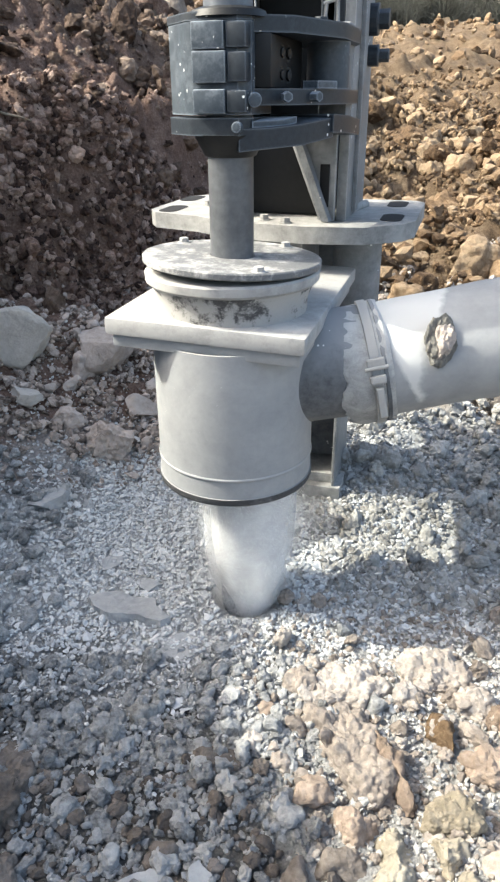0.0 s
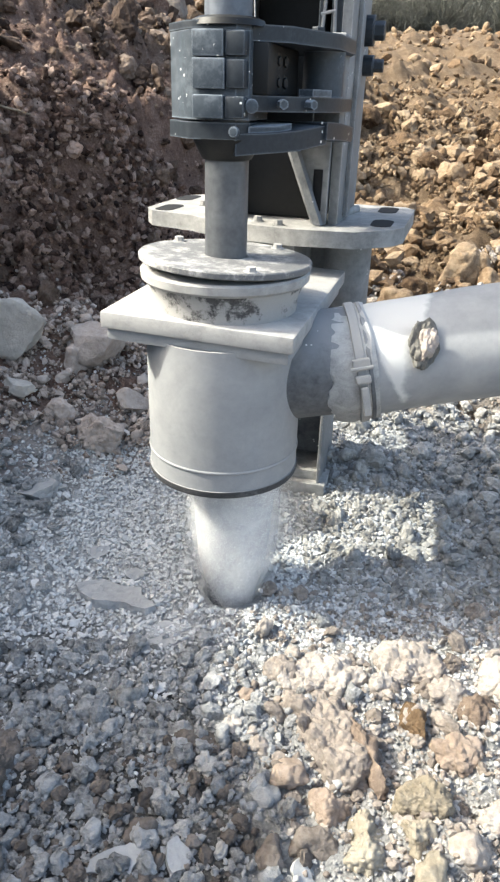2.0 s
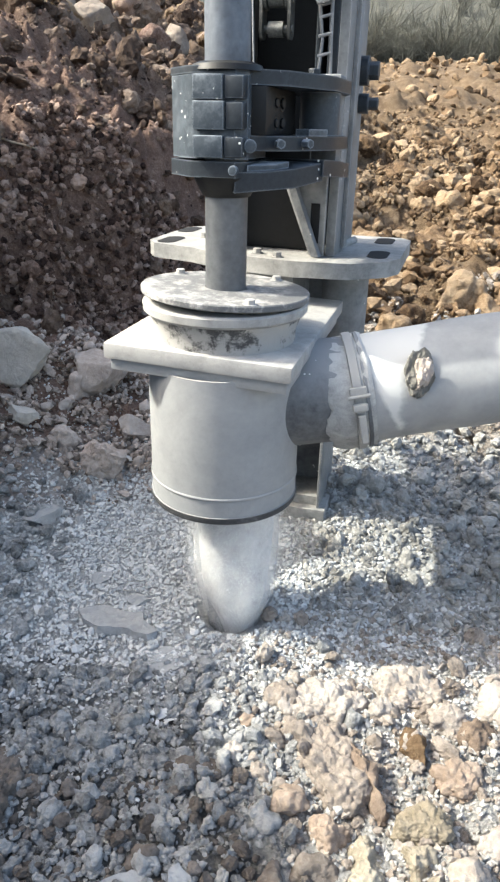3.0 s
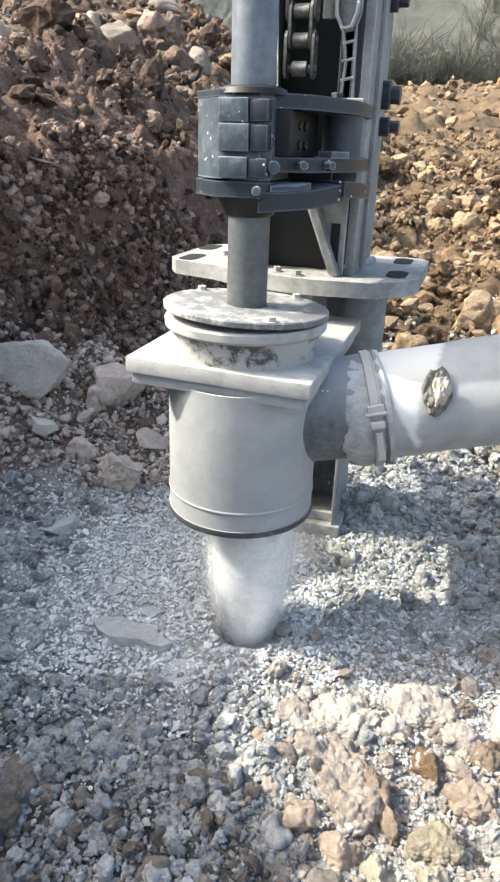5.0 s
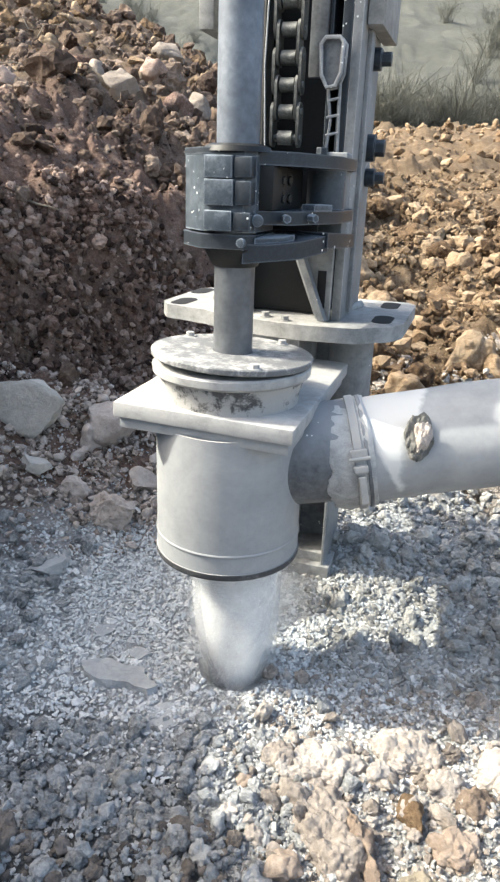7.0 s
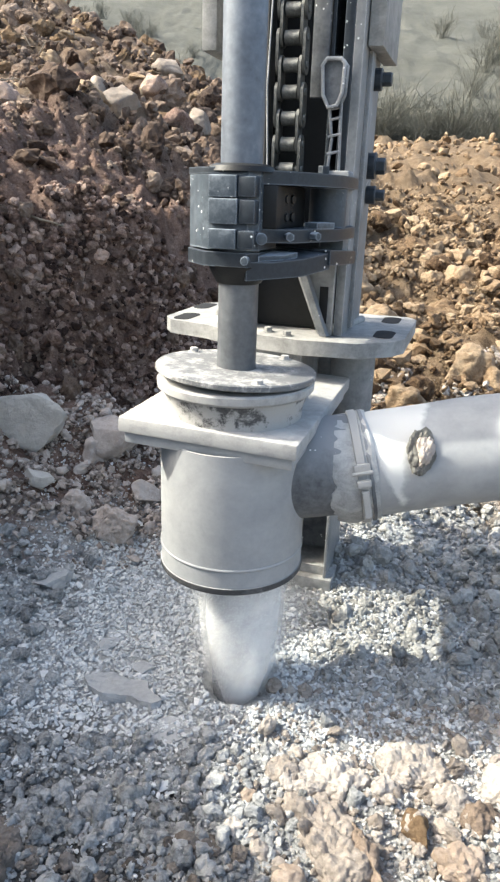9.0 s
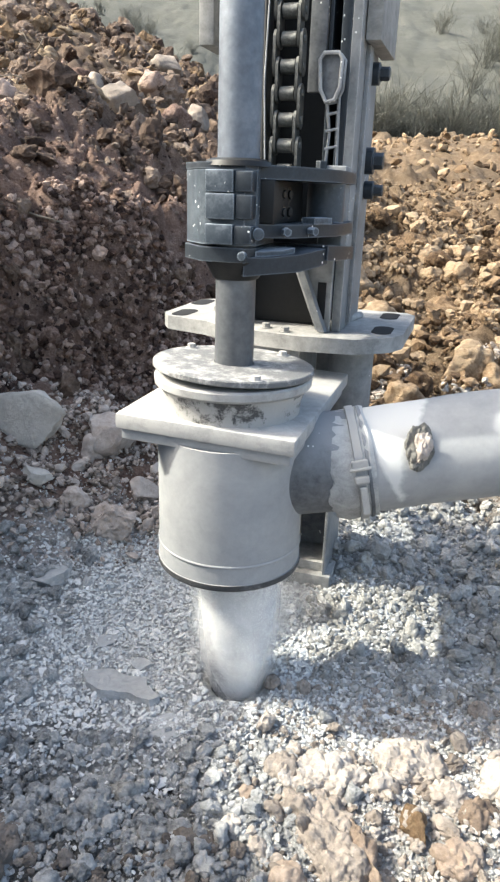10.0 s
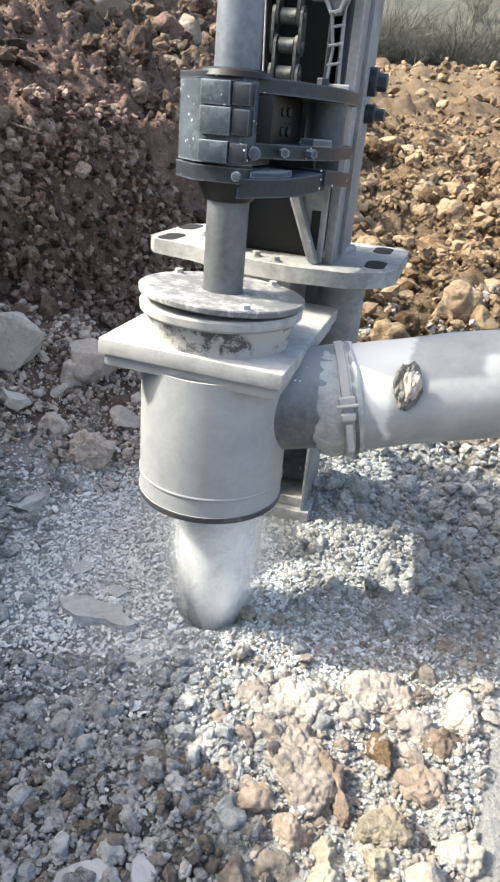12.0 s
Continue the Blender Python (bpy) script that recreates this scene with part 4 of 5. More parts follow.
def on_face_at(x, z, out):
    """The place on the steep face at x where it reaches the height z."""
    y = np.arange(0.9, 2.6, 0.005)
    i = int(np.argmax(height(np.full_like(y, x), y) > z))
    return (x, float(y[i]) - out, z)


root([on_face_at(-0.90, 0.975, 0.0), on_face_at(-0.86, 0.965, 0.03), on_face_at(-0.81, 0.955, 0.03), on_face_at(-0.77, 0.935, 0.02)], 0.005, "thin pale root sticking out of the earth bank")
rng = random.Random(12)
for k in range(16):
    x, y = rng.uniform(-2.6, -0.6), rng.uniform(2.4, 7.5)
    a, l = rng.uniform(0, 6.28), rng.uniform(0.12, 0.35)
    p = Vector(on_ground(x, y, -0.02))
    root([p, p + Vector((0.3 * l * math.cos(a), 0.3 * l * math.sin(a), 0.5 * l)), p + Vector((l * math.cos(a), l * math.sin(a), 0.62 * l))], 0.006, "dry bent stalk in the loose soil of the heap")


# ---- far brush ----
def shrub_mesh(seed, n):
    """A leafless shrub: fans of thin tapered twigs with side twigs."""
    rng = np.random.default_rng(seed)
    vs, fs = [], []

    def twig(a, b, r):
        side = np.cross(b - a, rng.normal(size=3))
        side = side / (np.linalg.norm(side) + 1e-9) * r
        up = np.cross(b - a, side)
        up = up / (np.linalg.norm(up) + 1e-9) * r
        k = len(vs)
        vs.extend([a + side, a - side * 0.5 + up, a - side * 0.5 - up, b])
        fs.extend([(k, k + 1, k + 3), (k + 1, k + 2, k + 3), (k + 2, k, k + 3)])

    for _ in range(n):
        az, lean = rng.uniform(0, 6.283), rng.uniform(0.05, 0.75)
        root = np.array([rng.normal() * 0.12, rng.normal() * 0.12, -0.03])
        tip = root + np.array([math.cos(az) * lean, math.sin(az) * lean, 1.0]) * rng.uniform(0.55, 1.1)
        twig(root, tip, 0.008)
        for _ in range(6):
            s = rng.uniform(0.3, 0.95)
            p = root + (tip - root) * s
            twig(p, p + (tip - root) * 0.28 + rng.normal(size=3) * 0.16, 0.0045)
    me = bpy.data.meshes.new("shrub")
    me.from_pydata([tuple(v) for v in vs], [], fs)
    me.materials.append(m_twig)
    return me


shrub_kinds = [shrub_mesh(s, 46) for s in (1, 2, 3, 4)]
rng = random.Random(5)
for i in range(260):
    sy = rng.uniform(16.5, 27) if i < 90 else rng.uniform(27, 48)
    sx = rng.uniform(-0.35, 0.62) * (sy + 1.3)
    if i >= 130:
        sx, sy = rng.uniform(2.0, 9.0), rng.uniform(16.6, 20.5)
    ob = new("shrub", rng.choice(shrub_kinds))
    s = rng.uniform(0.6, 1.6)
    ob.matrix_world = pose(sx, sy, float(height(sx, sy)), 0, 0, rng.uniform(0, 360)) @ Matrix.Diagonal((s * 1.25, s * 1.25, s, 1))
    tagged(ob, "leafless grey brown shrub on the dry hillside", "shrub", "shrubs on the hillside")

# ---- drilling machine ----
RIG = pose(0, 0, 0, 0, 0, -15.7)
BACK = RIG.inverted()


def hood():
    top = empty("dust_hood", RIG, "grey steel dust hood under pale dust over the hole", "dust hood")
    part("body", lathe([(0.150, 0.345), (0.150, 0.624), (0.146, 0.624), (0.146, 0.345)], 96), m_hood, top, "cylindrical grey steel shell", True)
    part("weld_seam", lathe([(0.1508, 0.383), (0.1522, 0.385), (0.1522, 0.388), (0.1508, 0.390)], 96), m_hood, top, smooth=True)
    part("rim", lathe([(0.1515, 0.334), (0.1530, 0.337), (0.1525, 0.347), (0.144, 0.347), (0.142, 0.334)], 96), m_rubber, top, "black rubber rim", True)
    lean = Matrix.Translation((-0.01, 0.1, 0.655)) @ pose(0, 0, 0, 0.6, 1.5, 0)
    part("top_plate", box(-0.177, 0.177, -0.246, 0.27, -0.013, 0.018, 0.006, lean), m_plate, top, "thick square steel plate under white dust", True)
    part("under_plate", box(-0.168, 0.168, -0.236, 0.26, -0.036, -0.0135, 0.004, lean), m_hood, top, "steel plate below the square plate", True)
    part("neck", lathe([(0.134, 0.655), (0.135, 0.690), (0.146, 0.719), (0.120, 0.719), (0.120, 0.655)], 80), m_neck, top, "black ring half covered in dust", True)
    part("lower_disc", lathe([(0.06, 0.719), (0.150, 0.719), (0.155, 0.724), (0.156, 0.737), (0.153, 0.741), (0.06, 0.741)], 96), m_plate, top, "round steel disc under white dust", True)
    tilt = pose(0, 0, 0.755, -1.4, 2.2, 0)
    disc = lathe([(0.0395, -0.006), (0.156, -0.006), (0.158, -0.004), (0.158, 0.004), (0.156, 0.006), (0.0395, 0.006)], 96)
    disc.transform(tilt)
    part("lid", disc, m_lid, top, "round lid with scraped white dust, lying a little askew", True)
    for a, r in ((148, 0.143), (62, 0.140), (-55, 0.143)):
        p = tilt @ Vector((r * math.cos(radians(a)), r * math.sin(radians(a)), 0.005))
        part("bolt", hex_bolt(p, (0, 0, 1), 0.009, 0.010), m_plate, top, smooth=False)
    stub = rod_between((0.06, 0.012, 0.535), (0.245, 0.012, 0.562), 0.104, 64)
    stub.transform(BACK)
    part("outlet_stub", stub, m_stub, top, "dark steel outlet stub speckled with dust", True)
    part("support_arm", box(-0.10, 0.06, 0.30, 0.44, 0.655, 0.742, 0.004), m_mast, top)


hood()


def duct():
    top = empty("suction_duct", pose(0.245, 0.012, 0.562), "light grey dust suction duct clamped to the hood's outlet", "duct")
    # the duct's run: out to the side, rising a little, then sinking to the ground
    run = [(0.215, 0.012, 0.549), (0.27, 0.012, 0.559), (0.40, 0.010, 0.588), (0.58, 0.006, 0.622), (0.80, 0.0, 0.645), (1.05, 0.0, 0.625), (1.40, 0.02, 0.50), (1.8, 0.1, 0.33), (2.3, 0.2, 0.22), (3.0, 0.3, 0.2)]
    pts = [Vector(p) for p in run]
    dense = []
    for i in range(len(pts) - 1):
        p0, p1, p2, p3 = pts[max(i - 1, 0)], pts[i], pts[i + 1], pts[min(i + 2, len(pts) - 1)]
        for j in range(10):
            t = j / 10
            dense.append(0.5 * (2 * p1 + (p2 - p0) * t + (2 * p0 - 5 * p1 + 4 * p2 - p3) * t * t + (3 * p1 - p0 - 3 * p2 + p3) * t ** 3))
    bm = bmesh.new()
    segs, rings = 64, []
    for inner in (0, 1):
        for i, p in enumerate(dense):
            d = (dense[min(i + 1, len(dense) - 1)] - dense[max(i - 1, 0)]).normalized()
            side = d.cross(Vector((0, 0, 1))).normalized()
            up = side.cross(d)
            ring = []
            for s in range(segs):
                a = 2 * math.pi * s / segs
                n = side * math.cos(a) + up * math.sin(a)
                r = 0.108 - 0.004 * inner + 0.0022 * noise.noise(p * 9 + n * 1.3)
                dent = (Vector((0.357, -0.105, 0.635)) - (p + n * r)).length
                r -= 0.010 * math.exp(-(dent / 0.032) ** 4)
                ring.append(bm.verts.new(p + n * r))
            rings.append(ring)
    n = len(dense)
    for i in [*range(n - 1), *range(n, 2 * n - 1)]:
        for s in range(segs):
            q = (rings[i][s], rings[i][(s + 1) % segs], rings[i + 1][(s + 1) % segs], rings[i + 1][s])
            bm.faces.new(q if i < n else q[::-1])
    for a, b in ((0, n), (n - 1, 2 * n - 1)):
        for s in range(segs):
            bm.faces.new((rings[a][s], rings[a][(s + 1) % segs], rings[b][(s + 1) % segs], rings[b][s]))
    bmesh.ops.recalc_face_normals(bm, faces=bm.faces)
    shift = Matrix.Translation((-0.245, -0.012, -0.562))
    bm.transform(shift)
    part("tube", bm, m_pipe, top, "smooth light grey duct wall", True)
    axis = pose(0, 0, -0.008, 0, 90 - 12, 0) @ Matrix.Diagonal((0.955, 0.955, 1, 1))
    # crumpled cuff at the end of the tube
    cuff = bmesh.new()
    cr = []
    for k, (zz, rr) in enumerate(((-0.042, 0.112), (-0.030, 0.117), (-0.012, 0.119), (0.012, 0.117), (0.035, 0.121), (0.042, 0.118), (0.040, 0.108), (-0.048, 0.105))):
        row = []
        for s in range(72):
            a = 2 * math.pi * s / 72
            w = noise.noise(Vector((math.cos(a) * 1.3 + 4, math.sin(a) * 1.3, k * 0.4)))
            w2 = noise.noise(Vector((math.cos(a) * 7, math.sin(a) * 7, k * 0.9 + 9)))
            row.append(cuff.verts.new(((rr + 0.006 * w + 0.004 * w2) * math.cos(a), (rr + 0.006 * w + 0.004 * w2) * math.sin(a), zz + (0.018 * w + 0.012 * w2 if k in (0, 1, 7) else 0.006 * w))))
        cr.append(row)
    for k in range(8):
        for s in range(72):
            cuff.faces.new((cr[k][s], cr[k][(s + 1) % 72], cr[(k + 1) % 8][(s + 1) % 72], cr[(k + 1) % 8][s]))
    bmesh.ops.recalc_face_normals(cuff, faces=cuff.faces)
    cuff.transform(axis)
    part("cuff", cuff, m_cuff, top, "crumpled grey cuff with a ragged edge", True)
    band = lathe([(0.1205, 0.004), (0.1235, 0.005), (0.1240, 0.013), (0.1235, 0.021), (0.1205, 0.022)], 72)
    band.transform(axis)
    # dark ring added for the shaded gaps in the torn cuff
    gap = lathe([(0.1195, -0.004), (0.1215, -0.003), (0.1215, 0.003), (0.1195, 0.004)], 72)
    gap.transform(axis @ pose(0, 0, 0.030))
    part("gap_ring", gap, m_stub, top, "dark ring for the shaded gap round the cuff", True)
    hose_band = part("band_clamp", band, m_band, top, "dusty steel band clamp", True)
    # toggle latch on the near side of the band
    latch = axis @ pose(0, 0, 0.013) @ pose(0, 0, 0, 0, 0, -100)
    pieces = joined(box(0.122, 0.134, -0.030, -0.012, -0.016, 0.016, 0.003), box(0.122, 0.137, 0.002, 0.018, -0.014, 0.014, 0.004))
    pieces.transform(latch)
    part("latch", pieces, m_band, hose_band, "toggle latch")
    lever = box(0.128, 0.137, 0.018, 0.075, -0.007, 0.007, 0.003)
    lever.transform(latch @ pose(0, 0, 0, 0, 0, 3))
    part("lever", lever, m_band, hose_band)
    pin = rod_between((0.133, -0.012, -0.02), (0.133, -0.012, 0.02), 0.004, 12)
    pin.transform(latch)
    part("pin", pin, m_band, hose_band)
    seat = shift @ Matrix.Translation((0.362, -0.0925, 0.632)) @ pose(0, 0, 0, 74, 0, 0) @ Matrix.Diagonal((0.95, 1.55, 1.3, 1))
    rim = clod_body(79, 0.030, 0.030, 0.009, 5)
    rim.transform(seat)
    part("patch_rim", rim, m_crust, top, "dark crusted rim of a worn hole", True)
    plug = clod_body(77, 0.022, 0.024, 0.010, 5)
    plug.transform(seat @ pose(0.002, -0.003, 0.005))
    part("torn_patch", plug, m_pink, top, "crusted pale plug in the duct's wall", True)


duct()


# leans the gusset strip along the slanted edge
SHEAR = Matrix(((1, 0, -0.41, 0.4), (0, 1, 0, 0), (0, 0, 1, 0), (0, 0, 0, 1)))


def mast():
    top = empty("drill_mast", RIG, "dusty grey steel drill mast standing on a slotted base flange", "drill mast")
    outline = [(-0.315, 0.385), (-0.20, 0.352), (-0.12, 0.300), (0.06, 0.268), (0.19, 0.285), (0.262, 0.345), (0.285, 0.40), (0.285, 0.70), (0.26, 0.735), (-0.30, 0.735), (-0.345, 0.69), (-0.345, 0.43)]
    fl = prism(outline, 0.735, 0.770, 0.004)
    part("base_flange", fl, m_flange, top, "thick pale dusty base flange", True)
    # slots are flat pieces lying on top, the holes' shade in their colour
    for u, v in ((-0.294, 0.447), (-0.318, 0.640), (0.232, 0.432), (0.222, 0.655)):
        slot = [(0.024 * math.cos(radians(a)), 0.030 * (1 if 0 <= a <= 180 else -1) + 0.024 * math.sin(radians(a))) for a in range(0, 360, 15)]
        part("slot", prism([(u + x, v + y) for x, y in slot], 0.7702, 0.7712, 0), m_hole, top, "dark oval bolt slot")
    # two side channels, a back plate and the front pieces
    for s in (-1, 1):
        u0, u1 = sorted((s * 0.118, s * 0.140))
        part("side_rail", box(u0, u1, 0.36, 0.61, 0.770, 2.6, 0.004), m_mast, top, "long dusty side rail", True)
        f0, f1 = sorted((s * 0.096, s * 0.118))
        part("rail_lip", box(f0, f1, 0.362, 0.384, 0.960, 2.6, 0.003), m_paint, top, "", True)
        c0, c1 = (0.1425, 0.176) if s > 0 else (-0.236, -0.200)
        if s < 0:
            part("cover_web", box(-0.1995, -0.1405, 0.48, 0.50, 1.40, 2.6, 0.002), m_mast, top)
        part("side_cover", box(c0, c1, 0.39, 0.63, 1.385, 2.6, 0.004), m_flange, top, "pale sheet steel side cover", True)
        r0, r1 = sorted((s * 0.1402, s * 0.150))
        part("rail_strip", box(r0, r1, 0.43, 0.47, 0.78, 1.384, 0.002), m_mast, top, "", True)
    # back plate's colour holds the recess shade; the block fills it likewise
    part("back_plate", box(-0.1175, 0.1175, 0.585, 0.605, 0.770, 2.6, 0.003), m_black, top, "inner back plate, black for the recess shade")
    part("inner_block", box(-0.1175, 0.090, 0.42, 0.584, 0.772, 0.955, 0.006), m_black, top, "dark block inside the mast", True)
    part("center_plate", box(0.026, 0.064, 0.372, 0.386, 1.285, 2.6, 0.003), m_stub, top, "grey wear plate behind the chain", True)
    part("inner_web", box(0.066, 0.074, 0.384, 0.584, 0.96, 2.6, 0.002), m_paint, top, "dark inner web")
    gus = bmesh.new()
    f = [gus.verts.new(p) for p in ((0.016, 0.345, 0.935), (0.084, 0.345, 0.772), (0.117, 0.345, 0.772), (0.117, 0.345, 0.96), (0.016, 0.345, 0.96))]
    gus.faces.new(f)
    ext = bmesh.ops.extrude_face_region(gus, geom=gus.faces[:])
    bmesh.ops.translate(gus, verts=[v for v in ext["geom"] if isinstance(v, bmesh.types.BMVert)], vec=(0, 0.014, 0))
    bmesh.ops.recalc_face_normals(gus, faces=gus.faces)
    part("gusset", bevel(gus, 0.002), m_mast, top, "slanted grey gusset plate", True)
    part("gusset_edge", prism([(0.010, 0.328), (0.026, 0.326), (0.030, 0.344), (0.012, 0.344)], 0.772, 0.94, 0.002), m_stub, top, "flat strip along the gusset", True).data.transform(SHEAR)
    # flat dark oval, coloured as the shade of an opening
    part("slot_dark", prism([(0.094 + 0.010 * math.cos(radians(a)), 0.3435 + 0.002 * math.sin(radians(a))) for a in range(0, 360, 20)], 0.80, 0.885, 0), m_hole, top, "long dark opening")
    part("base_weld", rod_between((0.10, 0.356, 0.776), (0.148, 0.60, 0.776), 0.010, 12), m_flange, top, "", True)
    # side bolts
    for v, z, r in ((0.545, 1.09, 0.017), (0.495, 1.337, 0.019), (0.515, 1.155, 0.024)):
        b = part("side_bolt", joined(rod_between((0.141, v, z), (0.164, v, z), r * 1.25, 24, 0.002), rod_between((0.162, v, z), (0.186, v, z), r * 0.8, 6, 0.002)), m_paint, top, "dark hexagon bolt")
    # hook guard and cable beside the chain
    loop = ((0.063, 1.340), (0.072, 1.352), (0.102, 1.352), (0.110, 1.342), (0.108, 1.288), (0.098, 1.264), (0.080, 1.260), (0.067, 1.284))
    for v in (0.322, 0.354):
        part("guard", hoop([(u, v, z) for u, z in loop], 0.0042), m_mast, top, "grey guard bent from round bar", True)
    pad = prism([(u, z) for u, z in loop[::-1]], -0.356, -0.330, 0.003)
    pad.transform(pose(0, 0, 0, 90, 0, 0))
    part("guard_pad", pad, m_stub, top, "dark pad inside the guard", True)
    part("hose", rod_between((-0.048, 0.300, 1.125), (-0.052, 0.300, 2.6), 0.0055, 12), m_black, top, "thin black hose beside the rod", True)
    part("wire", joined(rod_between((-0.040, 0.292, 1.13), (-0.047, 0.292, 1.30), 0.0018, 8), rod_between((-0.047, 0.292, 1.30), (-0.040, 0.292, 1.50), 0.0018, 8)), m_mast, top, "thin pale wire beside the rod", True)
    for u0, u1 in ((0.076, 0.086), (0.103, 0.104)):
        part("cable", joined(rod_between((u0, 0.35, 1.27), (u1, 0.352, 1.20), 0.0035, 10), rod_between((u1, 0.352, 1.20), (u0 + 0.004, 0.35, 1.125), 0.0035, 10)), m_mast, top, "thin dusty cable", True)
    for z in (1.238, 1.205, 1.17):
        part("cable_tie", rod_between((0.078, 0.35, z), (0.106, 0.35, z + 0.006), 0.003, 10), m_mast, top, "", True)
    # jack leg below the flange
    part("jack", rod_between((0.150, 0.50, 0.30), (0.150, 0.50, 0.7345), 0.057, 48, 0.003), m_mast, top, "grey jack cylinder", True)
    part("jack_collar", rod_between((0.150, 0.50, 0.722), (0.150, 0.50, 0.7347), 0.066, 48, 0.002), m_rubber, top, "dark collar", True)
    leg = joined(box(0.022, 0.030, 0.455, 0.64, 0.06, 0.734, 0.002), box(0.124, 0.132, 0.445, 0.64, 0.06, 0.42, 0.002), box(0.030, 0.124, 0.63, 0.64, 0.06, 0.734, 0.002), box(0.022, 0.20, 0.45, 0.55, 0.40, 0.44, 0.002))
    part("leg", leg, m_mast, top, "steel channel leg", True)
    # dark plate added for the shade inside the open channel
    part("leg_shade", box(0.0305, 0.1235, 0.575, 0.585, 0.063, 0.399, 0.002), m_stub, top, "dark plate for the shade inside the leg")
    part("leg_gusset", prism([(0.031, 0.46), (0.123, 0.46), (0.123, 0.574), (0.031, 0.574)], 0.063, 0.090, 0.004), m_flange, top, "dusty stiffener in the leg", True)
    part("foot_plate", box(0.005, 0.150, 0.435, 0.585, 0.0, 0.062, 0.004), m_flange, top, "dusty steel foot plate", True)
    for u, v in ((-0.035, 0.335), (0.02, 0.305), (-0.23, 0.52)):
        part("flange_bolt", hex_bolt((u, v, 0.770), (0, 0, 1), 0.010, 0.012), m_flange, top)


mast()


def wavy(outline, z0, z1, rise):
    """A plate that droops towards the jaws: its height follows its length."""
    bm = prism(outline, z0, z1, 0.005)
    for v in bm.verts:
        v.co.z += rise * (v.co.y - 0.08) + 0.004 * noise.noise(v.co * 25)
    return bm


def clamp():
    top = empty("rod_clamp", RIG, "dark blue-grey hydraulic rod clamp gripping the drill rod", "rod clamp")
    ring = [(-0.108, 0.045), (-0.104, 0.010), (-0.052, -0.046), (-0.040, -0.050), (0.030, -0.050), (0.046, -0.030), (0.046, 0.085), (-0.085, 0.085)]
    part("jaw_block", prism(ring, 0.985, 1.112, 0.004), m_jaw, top, "worn jaw block with chipped paint", True)
    part("jaw_top", prism([(x * 1.02, y * 1.02) for x, y in ring], 1.1125, 1.124, 0.003), m_paint, top, "", True)
    part("jaw_base", prism([(x * 1.04, y * 1.04) for x, y in ring], 0.955, 0.981, 0.004), m_paint, top, "dark lower jaw plate", True)
    for z0, z1, w in ((1.0745, 1.111, 0.0), (1.0295, 1.0725, 0.002), (0.987, 1.021, 0.0)):
        part("jaw_tab", box(-0.040, 0.012 + w, -0.062, -0.0495, z0, z1, 0.0025), m_jaw, top, "", True)
        part("jaw_key", box(0.0135 + w, 0.046, -0.059, -0.030, z0 + 0.001, z1 - 0.001, 0.005), m_paint, top, "", True)
    part("rod_seal", lathe([(0.041, 1.118), (0.062, 1.118), (0.058, 1.127), (0.048, 1.131), (0.041, 1.130)], 40), m_black, top, "greasy black seal round the rod", True)
    # a cone in place of the black rubber and grease hanging here
    part("lower_cone", lathe([(0.039, 0.922), (0.043, 0.924), (0.060, 0.956), (0.039, 0.956)], 40), m_black, top, "black cone below the jaws", True)
    arm = [(0.02, -0.035), (0.10, 0.02), (0.155, 0.16), (0.160, 0.30), (0.140, 0.372), (-0.02, 0.372), (-0.06, 0.08)]
    part("top_arm", prism(arm, 1.098, 1.1215, 0.003), m_paint, top, "upper dark arm plate", True)
    part("middle_arm", prism(arm, 0.998, 1.022, 0.003), m_paint, top, "lower dark arm plate", True)
    low = [(0.03, -0.048), (0.075, -0.030), (0.118, 0.02), (0.150, 0.11), (0.05, 0.15), (-0.05, 0.06)]
    part("bottom_arm", wavy(low, 0.946, 0.976, 0.10), m_paint, top, "bottom dark arm plate", True)
    high = [(0.152, 0.10), (0.168, 0.16), (0.162, 0.33), (0.05, 0.34), (0.03, 0.14)]
    part("arm_tongue", wavy(high, 0.957, 0.986, -0.06), m_paint, top, "raised end of the bottom arm", True)
    part("arm_lip", wavy([(0.048, -0.036), (0.088, 0.000), (0.104, 0.03), (0.05, 0.05)], 0.9765, 0.986, 0.10), m_jaw, top, "worn steel lip", True)
    part("arm_pad", prism([(0.128, 0.075), (0.150, 0.13), (0.120, 0.15), (0.10, 0.09)], 1.0222, 1.034, 0.003), m_jaw, top, "worn steel pad", True)
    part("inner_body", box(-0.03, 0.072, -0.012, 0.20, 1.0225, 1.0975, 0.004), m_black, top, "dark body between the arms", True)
    part("cylinder", rod_between((0.115, 0.225, 1.0225), (0.115, 0.225, 1.0975), 0.039, 40), m_jaw, top, "grey cylinder between the arms", True)
    part("link_block", box(0.085, 0.139, 0.300, 0.358, 0.96, 1.135, 0.004), m_mast, top, "", True)
    for z in (1.068, 1.036):
        part("bolt_head", hex_bolt((0.0715, 0.09, z + 0.006), (1, -0.2, 0), 0.009, 0.006), m_black, top, "")
        part("bolt_head", hex_bolt((0.0715, 0.05, z + 0.006), (1, -0.2, 0), 0.008, 0.005), m_black, top, "")
    part("arm_bolt", hex_bolt((0.085, 0.30, 1.1215), (0, 0, 1), 0.013, 0.022), m_paint, top, "")
    part("arm_bolt", hex_bolt((0.125, 0.33, 1.1215), (0, 0, 1), 0.013, 0.014), m_paint, top, "")
    part("pin_head", rod_between((0.030, -0.0505, 0.968), (0.030, -0.062, 0.968), 0.008, 16, 0.001), m_jaw, top, "small round pin head", True)
